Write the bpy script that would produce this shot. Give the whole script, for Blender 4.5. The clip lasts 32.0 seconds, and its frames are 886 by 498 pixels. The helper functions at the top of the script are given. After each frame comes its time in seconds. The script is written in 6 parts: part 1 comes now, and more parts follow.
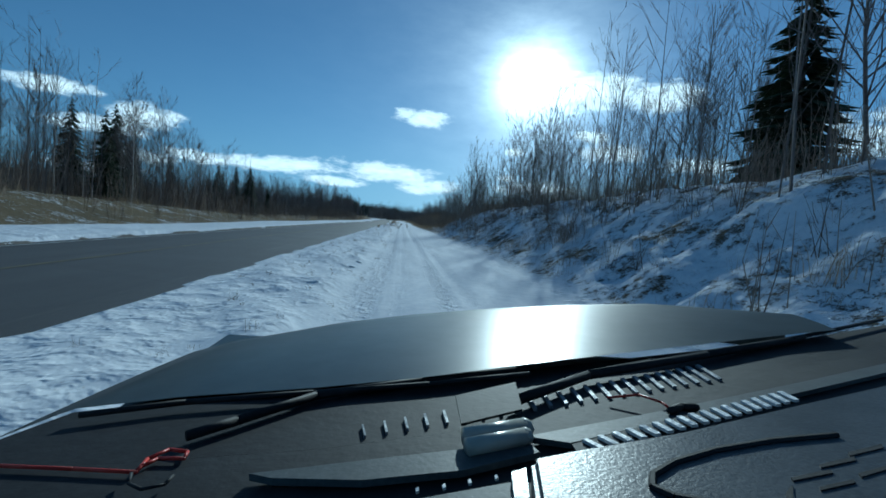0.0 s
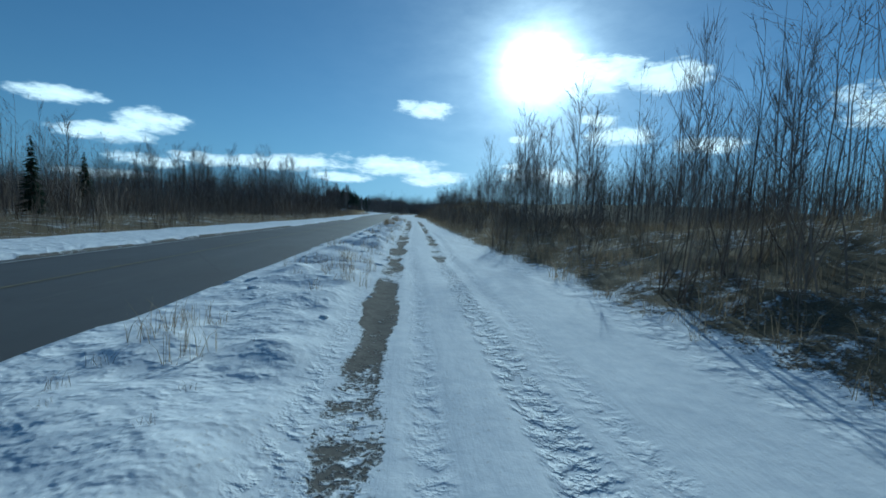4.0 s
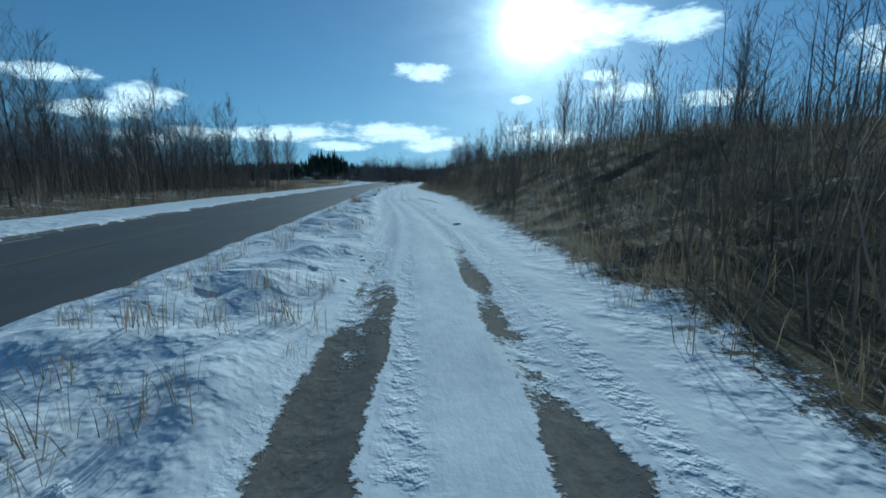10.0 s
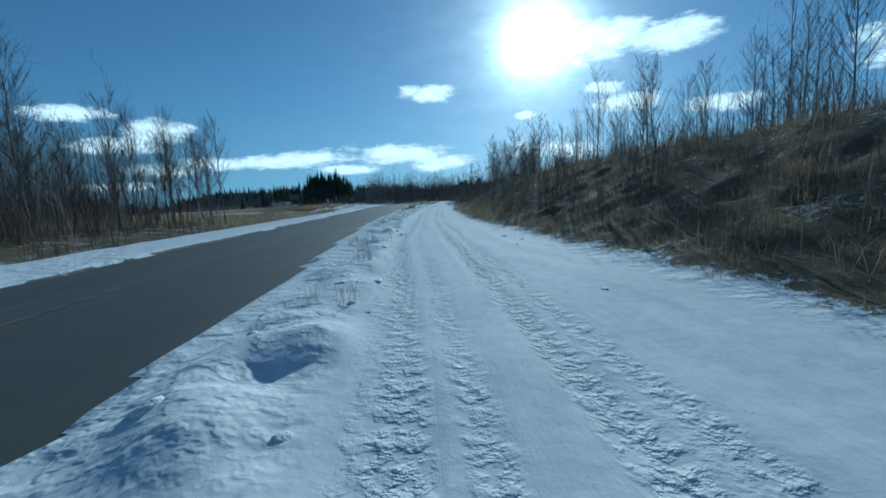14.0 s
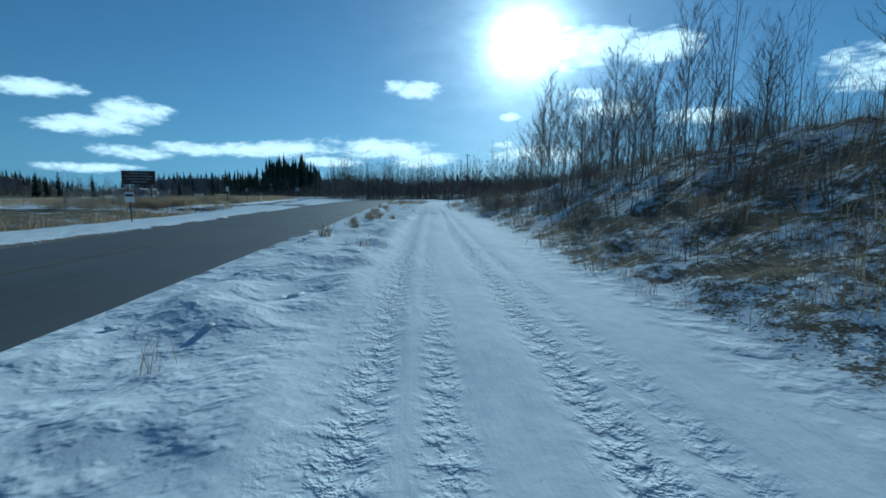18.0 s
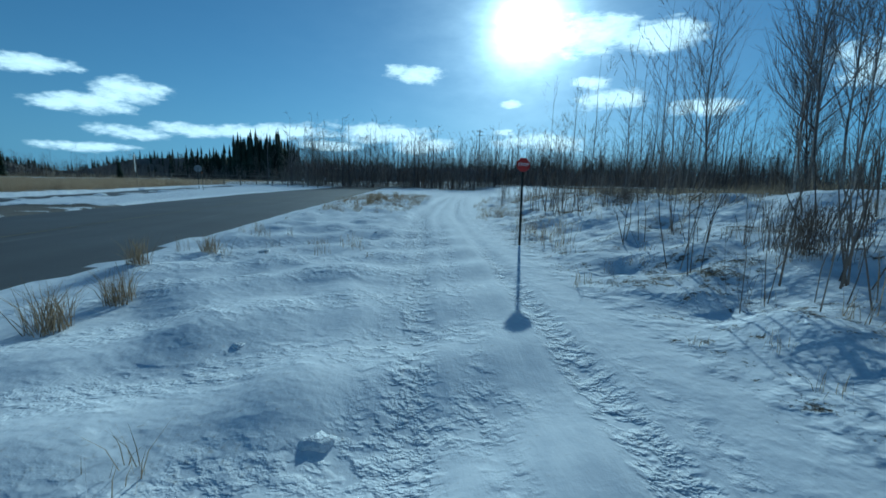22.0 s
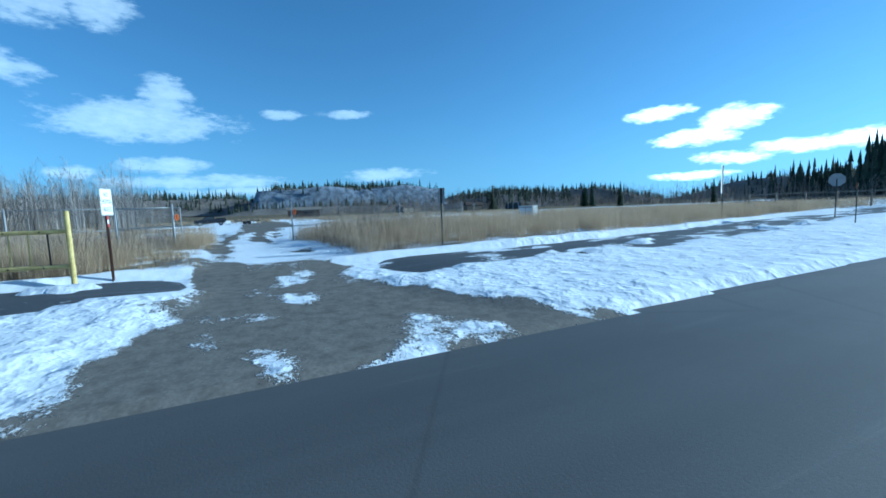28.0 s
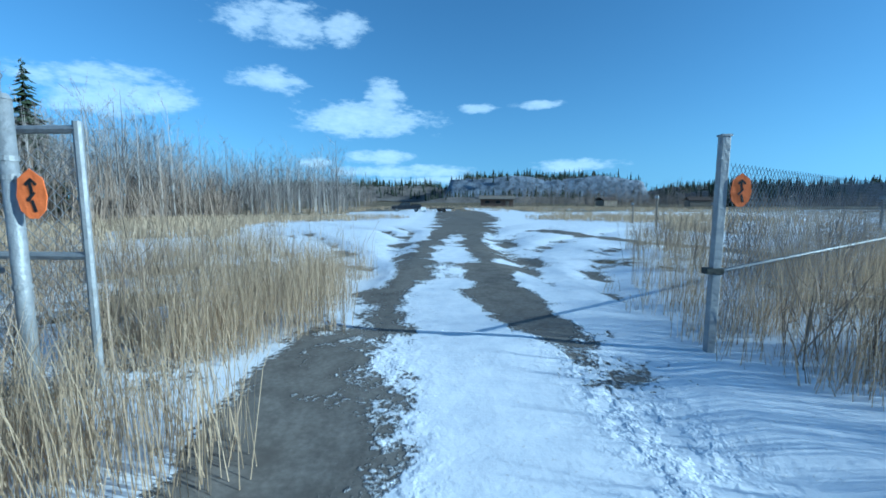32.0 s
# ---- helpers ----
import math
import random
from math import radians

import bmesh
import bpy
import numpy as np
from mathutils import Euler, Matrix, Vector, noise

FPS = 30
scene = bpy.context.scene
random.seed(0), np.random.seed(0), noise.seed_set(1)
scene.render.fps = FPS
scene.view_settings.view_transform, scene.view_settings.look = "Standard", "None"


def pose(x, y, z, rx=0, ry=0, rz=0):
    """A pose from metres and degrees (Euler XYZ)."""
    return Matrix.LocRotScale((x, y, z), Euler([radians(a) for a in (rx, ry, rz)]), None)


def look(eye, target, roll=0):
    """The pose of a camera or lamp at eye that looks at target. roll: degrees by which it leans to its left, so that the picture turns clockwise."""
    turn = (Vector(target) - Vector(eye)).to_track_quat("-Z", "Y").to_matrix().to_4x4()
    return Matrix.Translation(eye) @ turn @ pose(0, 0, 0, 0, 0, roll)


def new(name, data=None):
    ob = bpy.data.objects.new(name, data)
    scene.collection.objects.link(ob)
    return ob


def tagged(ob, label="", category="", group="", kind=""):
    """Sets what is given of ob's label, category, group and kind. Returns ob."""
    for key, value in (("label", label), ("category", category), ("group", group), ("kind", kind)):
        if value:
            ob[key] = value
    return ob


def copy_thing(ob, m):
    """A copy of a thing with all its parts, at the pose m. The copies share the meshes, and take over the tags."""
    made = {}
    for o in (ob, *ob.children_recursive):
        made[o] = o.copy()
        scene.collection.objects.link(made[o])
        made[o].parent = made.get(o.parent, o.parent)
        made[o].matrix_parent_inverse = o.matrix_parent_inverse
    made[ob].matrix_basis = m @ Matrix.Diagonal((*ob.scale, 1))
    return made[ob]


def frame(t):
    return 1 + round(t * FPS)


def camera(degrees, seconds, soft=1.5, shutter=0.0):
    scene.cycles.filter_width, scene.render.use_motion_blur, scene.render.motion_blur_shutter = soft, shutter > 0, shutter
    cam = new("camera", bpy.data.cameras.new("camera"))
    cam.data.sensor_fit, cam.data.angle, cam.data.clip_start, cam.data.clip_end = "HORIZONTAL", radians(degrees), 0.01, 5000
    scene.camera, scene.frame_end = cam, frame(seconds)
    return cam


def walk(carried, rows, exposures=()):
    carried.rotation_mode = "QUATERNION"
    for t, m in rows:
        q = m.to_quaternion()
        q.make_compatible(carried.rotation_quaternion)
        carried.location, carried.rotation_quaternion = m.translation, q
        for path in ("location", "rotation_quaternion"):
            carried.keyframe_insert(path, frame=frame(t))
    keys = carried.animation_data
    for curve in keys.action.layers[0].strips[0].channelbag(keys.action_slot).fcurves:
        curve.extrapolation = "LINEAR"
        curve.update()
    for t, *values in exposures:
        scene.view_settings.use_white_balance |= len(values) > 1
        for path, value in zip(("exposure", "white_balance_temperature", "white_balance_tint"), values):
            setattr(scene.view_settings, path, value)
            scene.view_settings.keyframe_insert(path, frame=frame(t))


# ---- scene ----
# The path: seconds, x, y, z, pitch, roll, yaw (y runs along the road).
PATH = [
    (0.0, 0.00, 0.00, 1.34, -3.54, -5.12, -5.61),
    (0.5, 0.11, 7.98, 1.34, -4.84, -4.50, -5.58),
    (1.0, 0.18, 15.89, 1.35, -3.73, -5.55, -5.54),
    (1.5, 0.18, 23.66, 1.41, -2.68, -4.39, -5.23),
    (2.0, 0.14, 31.11, 1.47, -4.86, -4.54, -5.34),
    (2.5, 0.07, 38.22, 1.48, -4.98, -2.39, -4.76),
    (3.0, -0.01, 45.11, 1.46, -5.60, -4.74, -4.83),
    (3.5, -0.06, 51.78, 1.43, -4.50, -2.77, -4.44),
    (5.5, 0.15, 73.45, 1.37, -6.42, -2.61, -4.85),
    (6.0, 0.28, 78.37, 1.38, -6.49, -1.83, -4.98),
    (6.5, 0.43, 83.09, 1.41, -6.84, -1.82, -5.31),
    (7.0, 0.54, 87.82, 1.42, -6.93, -2.31, -5.29),
    (7.5, 0.66, 92.64, 1.40, -7.37, -2.21, -5.08),
    (8.0, 0.61, 97.81, 1.40, -6.22, -3.57, -5.13),
    (8.5, 0.52, 103.31, 1.37, -6.99, -0.59, -4.80),
    (9.0, 0.43, 108.55, 1.40, -6.71, -2.77, -4.86),
    (9.5, 0.46, 113.47, 1.40, -8.92, -1.44, -4.65),
    (10.0, 0.52, 118.40, 1.41, -9.32, -0.38, -4.26),
    (10.5, 0.54, 123.16, 1.39, -9.02, -3.78, -4.71),
    (11.0, 0.45, 127.69, 1.35, -7.21, 2.44, -3.48),
    (11.5, 0.19, 132.31, 1.37, -5.96, -0.72, -1.91),
    (12.0, -0.23, 136.89, 1.37, -8.35, 2.12, 0.45),
    (12.5, -0.67, 140.84, 1.41, -8.29, 0.18, 0.87),
    (13.0, -1.02, 144.77, 1.40, -5.98, 2.46, 1.01),
    (13.5, -1.31, 149.12, 1.42, -6.06, 2.02, -1.76),
    (15.5, -1.70, 166.86, 1.43, -11.16, 2.89, -4.94),
    (16.0, -1.62, 171.31, 1.42, -9.93, 2.28, -5.45),
    (16.5, -1.53, 175.85, 1.38, -7.98, 1.87, -5.32),
    (17.0, -1.44, 180.56, 1.36, -8.25, 0.85, -5.26),
    (17.5, -1.36, 185.44, 1.33, -5.93, 0.14, -4.94),
    (18.0, -1.25, 190.35, 1.32, -7.26, -0.37, -5.58),
    (18.5, -1.12, 195.25, 1.31, -4.91, -0.17, -6.16),
    (19.0, -0.85, 199.98, 1.35, -6.18, -0.38, -6.83),
    (19.5, -0.54, 204.67, 1.38, -6.05, 0.23, -7.08),
    (20.0, -0.17, 209.07, 1.41, -6.19, -0.57, -7.67),
    (20.5, 0.13, 213.11, 1.44, -6.25, 0.20, -7.64),
    (21.0, 0.37, 216.71, 1.47, -6.39, 0.73, -7.48),
    (21.5, 0.50, 219.91, 1.48, -6.42, 0.61, -6.39),
    (22.0, 0.55, 222.58, 1.45, -8.98, -1.56, -5.70),
    (22.5, 0.48, 224.77, 1.40, -7.12, -0.46, -4.73),
    (23.0, 0.33, 226.76, 1.35, -7.31, -1.88, -3.89),
    (23.5, 0.27, 228.57, 1.36, -6.59, -1.87, -2.74),
    (24.0, 0.02, 230.25, 1.36, -7.08, -0.04, 0.86),
    (24.5, -0.44, 231.84, 1.36, -6.74, 0.04, 6.51),
    (25.0, -1.10, 233.44, 1.33, -6.58, 0.48, 14.33),
    (25.5, -1.86, 234.75, 1.32, -6.02, 0.34, 22.13),
    (27.5, -6.25, 238.15, 1.39, -6.05, -0.60, 55.80),
    (28.0, -8.20, 238.80, 1.42, -5.70, 2.00, 63.90),
    (28.5, -10.60, 239.15, 1.40, -6.90, 1.10, 72.60),
    (29.0, -12.75, 239.33, 1.38, -6.85, -0.68, 80.50),
    (29.5, -15.00, 239.42, 1.42, -0.60, 0.90, 85.00),
    (30.0, -16.75, 239.40, 1.44, -5.30, 0.80, 87.30),
    (30.5, -18.45, 239.34, 1.46, -7.30, 0.70, 88.30),
    (31.0, -20.30, 239.22, 1.42, -7.95, -0.17, 88.50),
    (31.5, -22.15, 239.06, 1.38, -7.15, -0.25, 88.55),
    (32.0, -24.00, 238.84, 1.35, -6.50, -0.13, 88.30),
]
cam = camera(92.5, 32.0, soft=1.7, shutter=0.0)
walk(cam, [(t, pose(x, y, z, 90 + p, r, w)) for t, x, y, z, p, r, w in PATH],
     exposures=[(0.0, -0.06, 4850, -14), (10.0, -0.06, 4850, -15), (16.0, -0.1, 4720, -16), (20.0, -0.12, 4620, -18), (25.5, -0.18, 4560, -20), (27.5, 0.98, 4520, -12), (32.0, 1.0, 4560, -12)])

# ---- light: low sun ahead of the road, clear sky with fair-weather clouds ----
SUN_AZ, SUN_EL = 15.8, 18.5     # degrees clockwise from +y, and above the horizon
sun_way = Vector((math.sin(radians(SUN_AZ)) * math.cos(radians(SUN_EL)),
                  math.cos(radians(SUN_AZ)) * math.cos(radians(SUN_EL)), math.sin(radians(SUN_EL))))
lamp = bpy.data.lights.new("sun", "SUN")
lamp.energy, lamp.angle, lamp.color = 3.0, radians(0.6), (1.0, 0.93, 0.84)
sun = new("sun", lamp)
sun.matrix_world = look(sun_way * 300, (0, 0, 0))

world = bpy.data.worlds.new("sky")
scene.world = world
world.use_nodes = True


class Nodes:
    """Short hand for building a node tree."""

    def __init__(self, tree):
        self.tree = tree
        tree.nodes.clear()

    def add(self, kind, inputs=()):
        n = self.tree.nodes.new(kind)
        for k, v in dict(inputs).items():
            if isinstance(v, bpy.types.NodeSocket):
                self.tree.links.new(v, n.inputs[k])
            else:
                n.inputs[k].default_value = v
        return n

    def math(self, op, a, b=0.0, c=0.0):
        n = self.tree.nodes.new("ShaderNodeMath")
        n.operation = op
        for k, v in enumerate((a, b, c)):
            if isinstance(v, bpy.types.NodeSocket):
                self.tree.links.new(v, n.inputs[k])
            else:
                n.inputs[k].default_value = v
        return n.outputs[0]

    def step(self, v, lo, hi):
        n = self.add("ShaderNodeMapRange", {0: v, 1: lo, 2: hi, 3: 0.0, 4: 1.0})
        n.interpolation_type = "SMOOTHSTEP"
        return n.outputs[0]

    def noise(self, vec, scale, detail=4.0, rough=0.6):
        n = self.add("ShaderNodeTexNoise", {"Vector": vec, "Scale": scale, "Detail": detail, "Roughness": rough})
        return n.outputs[0]

    def mix(self, f, a, b):
        n = self.tree.nodes.new("ShaderNodeMix")
        n.data_type = "RGBA"
        for k, v in ((0, f), (6, a), (7, b)):
            if isinstance(v, bpy.types.NodeSocket):
                self.tree.links.new(v, n.inputs[k])
            else:
                n.inputs[k].default_value = v
        return n.outputs[2]


N = Nodes(world.node_tree)
sky = N.add("ShaderNodeTexSky")
sky.sky_type = "NISHITA"
sky.sun_disc, sky.sun_elevation, sky.sun_rotation = False, radians(SUN_EL), radians(SUN_AZ)
sky.air_density, sky.dust_density, sky.ozone_density, sky.altitude = 1.0, 0.15, 3.4, 400
way = N.add("ShaderNodeTexCoord").outputs["Generated"]
xyz = N.add("ShaderNodeSeparateXYZ", {0: way})
azim = N.math("ARCTAN2", xyz.outputs[0], xyz.outputs[1])
elev = N.math("ARCSINE", xyz.outputs[2])
lifted = N.math("SQRT", N.math("MULTIPLY_ADD", xyz.outputs[2], xyz.outputs[2], 0.014))
N.tree.links.new(N.add("ShaderNodeCombineXYZ", {0: xyz.outputs[0], 1: xyz.outputs[1], 2: lifted}).outputs[0], sky.inputs[0])
# clouds: azimuth, elevation, half width, half height in degrees
CLOUDS_AHEAD = [
    (2.2, 13.2, 4.2, 0.9), (-0.5, 13.6, 1.6, 0.9), (-3, 5.9, 7.5, 1.2), (2.5, 4.7, 4.5, 1.0), (-9, 4.2, 4.0, 0.6), (-14, 5.5, 4.6, 0.9),
    (-19, 5.2, 4.5, 0.8), (-24, 5.0, 4.0, 0.7), (-30, 4.4, 4.0, 0.7), (-37, 9.9, 3.4, 0.8), (-30, 8.6, 3.2, 1.2), (-33.6, 6.8, 3.8, 0.9),
    (-34, 2.6, 4.0, 0.5), (24, 17.4, 5.5, 1.9), (31, 16.8, 4.6, 1.6), (24, 12.3, 2.4, 0.7), (26, 10.3, 4.2, 1.0), (36, 9.0, 4.0, 0.8),
    (13.3, 6.5, 1.6, 0.4), (18.5, 5.3, 5.0, 1.1), (14, 10.0, 1.4, 0.5)]
CLOUDS_ASIDE = [
    (-98.3, 10.3, 8.0, 2.1), (-95.8, 12.8, 2.6, 2.2), (-108.8, 20.5, 6.5, 2.2),
    (-100.8, 20.5, 3.2, 1.6), (-109.8, 14.2, 4.0, 1.3), (-124.8, 11, 7, 2.2), (-92.8, 3.8, 9.0, 0.8), (-96.8, 5.6, 4.0, 0.9), (-83.3, 11.8, 2.4, 0.6),
    (-76.3, 12.1, 3.2, 0.5), (-71.3, 4.6, 5.0, 0.8), (-88.8, 2.6, 9.0, 0.6), (-104.8, 4.8, 2.2, 0.6), (55, 12, 8, 2), (150, 22, 14, 4), (-160, 18, 12, 3)]
best = None
for a, e, w, h in CLOUDS_AHEAD + CLOUDS_ASIDE:
    da = N.math("MULTIPLY_ADD", azim, 57.2958 / (w * 1.05), -a / (w * 1.05))
    de = N.math("MULTIPLY_ADD", elev, 57.2958 / (h * 1.1), -e / (h * 1.1))
    r2 = N.math("MULTIPLY_ADD", de, de, N.math("MULTIPLY", da, da))
    best = r2 if best is None else N.math("MINIMUM", best, r2)
stretch = N.add("ShaderNodeVectorMath", {0: way, 1: (1.0, 1.0, 2.6)})
stretch.operation = "MULTIPLY"
flat = stretch.outputs[0]
puff = N.noise(flat, 13.0, 8.0, 0.62)
fine = N.noise(flat, 55.0, 5.0, 0.6)
dens = N.math("ADD", N.math("SUBTRACT", 1.0, best), N.math("MULTIPLY_ADD", puff, 4.4, N.math("MULTIPLY_ADD", fine, 1.3, -2.45)))
near_sun = N.step(azim, -1.05, -0.8)
cover = N.math("MULTIPLY", N.step(dens, 0.05, 1.15), N.math("MULTIPLY_ADD", near_sun, 0.52, 0.45))
thick = N.step(dens, 0.5, 2.4)
lit = N.mix(near_sun, N.mix(thick, (6.5, 6.9, 7.6, 1), (9.6, 9.6, 9.9, 1)), N.mix(thick, (12, 12.6, 13.5, 1), (19.5, 19.5, 19.5, 1)))
skyc = N.mix(cover, sky.outputs[0], lit)
# glow added to the sky colour round the low sun, for its blown-out glare
toward = N.add("ShaderNodeVectorMath", {0: way, 1: tuple(sun_way)})
toward.operation = "DOT_PRODUCT"
apart = N.math("MULTIPLY", N.math("ARCCOSINE", N.math("MINIMUM", toward.outputs["Value"], 1.0)), 57.2958)
halo = N.math("DIVIDE", N.math("MULTIPLY_ADD", puff, 580.0, 175.0), N.math("ADD", N.math("POWER", apart, 2.25), 1.5))
glow = N.add("ShaderNodeCombineXYZ", {0: halo, 1: N.math("MULTIPLY", halo, 0.985), 2: N.math("MULTIPLY", halo, 0.95)})
both = N.add("ShaderNodeVectorMath", {0: skyc, 1: glow.outputs[0]})
skyc = both.outputs[0]
back = N.add("ShaderNodeBackground", {"Color": skyc, "Strength": 0.067})
N.tree.links.new(back.outputs[0], N.add("ShaderNodeOutputWorld").inputs[0])

# ---- materials ----
def material(name):
    m = bpy.data.materials.new(name)
    m.use_nodes = True
    n = Nodes(m.node_tree)
    pos = n.add("ShaderNodeNewGeometry").outputs["Position"]
    return m, n, pos


def finish(n, colour, rough=0.8, bump=None, depth=0.02, metal=0.0, spec=0.3):
    ins = {"Base Color": colour, "Roughness": rough, "Metallic": metal, "Specular IOR Level": spec}
    if bump is not None:
        ins["Normal"] = n.add("ShaderNodeBump", {"Height": bump, "Strength": 1.0, "Distance": depth}).outputs[0]
    b = n.add("ShaderNodeBsdfPrincipled", ins)
    n.tree.links.new(b.outputs[0], n.add("ShaderNodeOutputMaterial").inputs[0])
    return b


def surface(name, a, b, scale=3.0, rough=0.8, metal=0.0, depth=0.01, spec=0.3, fine=25.0, local=True, per_object=0.0):
    """A surface of two tones at two scales, with fine relief."""
    m, n, pos = material(name)
    if local:
        pos = n.add("ShaderNodeTexCoord").outputs["Object"]
    big, small = n.noise(pos, scale, 4), n.noise(pos, scale * fine / 4, 3)
    f = n.math("MULTIPLY_ADD", small, 0.45, n.math("MULTIPLY", big, 0.6))
    f = n.step(f, 0.32, 0.75)
    if per_object:
        rnd = n.add("ShaderNodeObjectInfo").outputs["Random"]
        f = n.math("ADD", f, n.math("MULTIPLY_ADD", rnd, per_object, -per_object / 2))
    col = n.mix(f, (*a, 1), (*b, 1))
    finish(n, col, rough, small, depth, metal, spec)
    return m


def islands(name, a, b, rough=0.9, spec=0.15, thin=0.0):
    """For joined small pieces: each one takes a tone of its own."""
    m, n, pos = material(name)
    rnd = n.add("ShaderNodeNewGeometry").outputs["Random Per Island"]
    f = n.math("MULTIPLY_ADD", n.noise(pos, 0.25, 2), 0.6, n.math("MULTIPLY_ADD", rnd, 0.8, -0.2))
    tone = n.mix(f, (*a, 1), (*b, 1))
    body = finish(n, tone, rough, spec=spec)
    if thin:
        lit = n.add("ShaderNodeBsdfTranslucent", {"Color": tone})
        both = n.add("ShaderNodeMixShader", {0: thin, 1: body.outputs[0], 2: lit.outputs[0]})
        n.tree.links.new(both.outputs[0], n.tree.nodes["Material Output"].inputs[0])
    return m


def ground_material():
    """Snow, gravel and dead grass, by how much of each lies on a place."""
    m, n, pos = material("snowy_ground")
    snow = n.add("ShaderNodeAttribute")
    snow.attribute_name = "snow"
    dirt = n.add("ShaderNodeAttribute")
    dirt.attribute_name = "gravel"
    n1, n2, n3 = n.noise(pos, 0.7, 6, 0.65), n.noise(pos, 5.0, 5, 0.65), n.noise(pos, 28.0, 4, 0.6)
    v = n.math("MULTIPLY_ADD", n1, 0.9, n.math("MULTIPLY_ADD", n2, 0.75, n.math("MULTIPLY", n3, 0.62)))
    v = n.math("SUBTRACT", v, 1.135)
    cover = n.step(n.math("ADD", n.math("MULTIPLY_ADD", snow.outputs["Fac"], 1.5, -0.75), v), -0.07, 0.07)
    stony = n.mix(n3, (0.085, 0.077, 0.068, 1), (0.31, 0.285, 0.25, 1))
    stony = n.mix(n.step(n2, 0.32, 0.78), stony, (0.12, 0.108, 0.094, 1))
    litter = n.mix(n2, (0.08, 0.062, 0.042, 1), (0.33, 0.26, 0.17, 1))
    litter = n.mix(n.step(n3, 0.35, 0.65), litter, (0.10, 0.085, 0.05, 1))
    soil = n.mix(n.step(n.math("MULTIPLY_ADD", n2, 0.5, dirt.outputs["Fac"]), 0.6, 0.85), litter, stony)
    white = n.mix(n.step(n2, 0.25, 0.75), (0.70, 0.725, 0.77, 1), (0.86, 0.87, 0.89, 1))
    white = n.mix(n.step(n.math("MULTIPLY_ADD", n1, 0.4, n3), 0.80, 1.0), white, (0.55, 0.54, 0.53, 1))
    col = n.mix(cover, soil, white)
    rough = n.math("MULTIPLY_ADD", cover, -0.08, 0.95)
    rut = n.add("ShaderNodeAttribute")
    rut.attribute_name = "packed"
    drawn = n.add("ShaderNodeVectorMath", {0: pos, 1: (3.2, 0.4, 1.0)})
    drawn.operation = "MULTIPLY"
    lines = n.noise(drawn.outputs[0], 1.0, 5, 0.65)
    clump = n.step(n.noise(pos, 2.6, 3, 0.5), 0.38, 0.74)
    crumbs = n.step(n.noise(pos, 8.0, 2, 0.5), 0.46, 0.74)
    rough_h = n.math("MULTIPLY_ADD", clump, 0.85, n.math("MULTIPLY_ADD", crumbs, 0.2, n.math("MULTIPLY", n3, 0.09)))
    churn = n.add("ShaderNodeAttribute")
    churn.attribute_name = "churn"
    broken = n.step(n.noise(pos, 6.0, 4, 0.6), 0.42, 0.66)
    tread = n.math("MULTIPLY", n.math("MULTIPLY_ADD", broken, 0.9, n.math("MULTIPLY", crumbs, 0.5)), churn.outputs["Fac"])
    smooth_h = n.math("MULTIPLY_ADD", lines, 0.30, n.math("MULTIPLY_ADD", n2, 0.22, n.math("MULTIPLY_ADD", n3, 0.05, tread)))
    pk = rut.outputs["Fac"]
    relief = n.math("ADD", n.math("MULTIPLY", rough_h, n.math("SUBTRACT", 1.0, pk)), n.math("MULTIPLY", smooth_h, pk))
    relief = n.math("MULTIPLY", relief, n.math("MULTIPLY_ADD", cover, 0.82, 0.18))
    height = n.math("MULTIPLY_ADD", cover, 0.7, relief)
    finish(n, col, rough, height, 0.035, spec=0.06)
    return m


def asphalt_material(name, dark, light, dust, thaw=0.0):
    m, n, pos = material(name)
    strip = n.add("ShaderNodeVectorMath", {0: pos, 1: (1.0, 0.05, 1.0)})
    strip.operation = "MULTIPLY"
    lanes = n.noise(strip.outputs[0], 0.9, 4)
    big, grit = n.noise(pos, 0.35, 4), n.noise(pos, 60, 3, 0.7)
    crack = n.add("ShaderNodeTexVoronoi", {"Vector": pos, "Scale": 0.22})
    crack.feature = "DISTANCE_TO_EDGE"
    f = n.math("MULTIPLY_ADD", lanes, 0.9, n.math("MULTIPLY_ADD", big, 0.4, n.math("MULTIPLY_ADD", grit, 0.35, -0.35)))
    col = n.mix(f, (*dark, 1), (*light, 1))
    col = n.mix(n.step(n.noise(strip.outputs[0], 1.7, 6, 0.7), 0.58, 0.85), col, (*dust, 1))
    col = n.mix(n.math("MULTIPLY", n.step(crack.outputs[0], 0.008, 0.0), 0.22), col, (0.02, 0.02, 0.02, 1))
    rough, relief, deep = n.math("MULTIPLY_ADD", big, -0.2, 0.78), grit, 0.002
    if thaw:
        # thin half-melted snow left lying in streaks
        long = n.add("ShaderNodeVectorMath", {0: pos, 1: (1.0, 0.38, 1.0)})
        long.operation = "MULTIPLY"
        left = n.step(n.math("MULTIPLY_ADD", n.noise(pos, 9.0, 4, 0.6), 0.22, n.noise(long.outputs[0], 1.15, 5, 0.6)), thaw, thaw + 0.05)
        col = n.mix(left, col, n.mix(n.noise(pos, 5.0, 4), (0.66, 0.69, 0.74, 1), (0.86, 0.87, 0.89, 1)))
        rough, relief, deep = n.math("MULTIPLY_ADD", left, 0.15, rough), n.math("MULTIPLY_ADD", left, 1.0, n.math("MULTIPLY", grit, 0.12)), 0.015
    finish(n, col, rough, relief, deep, spec=0.4)
    return m


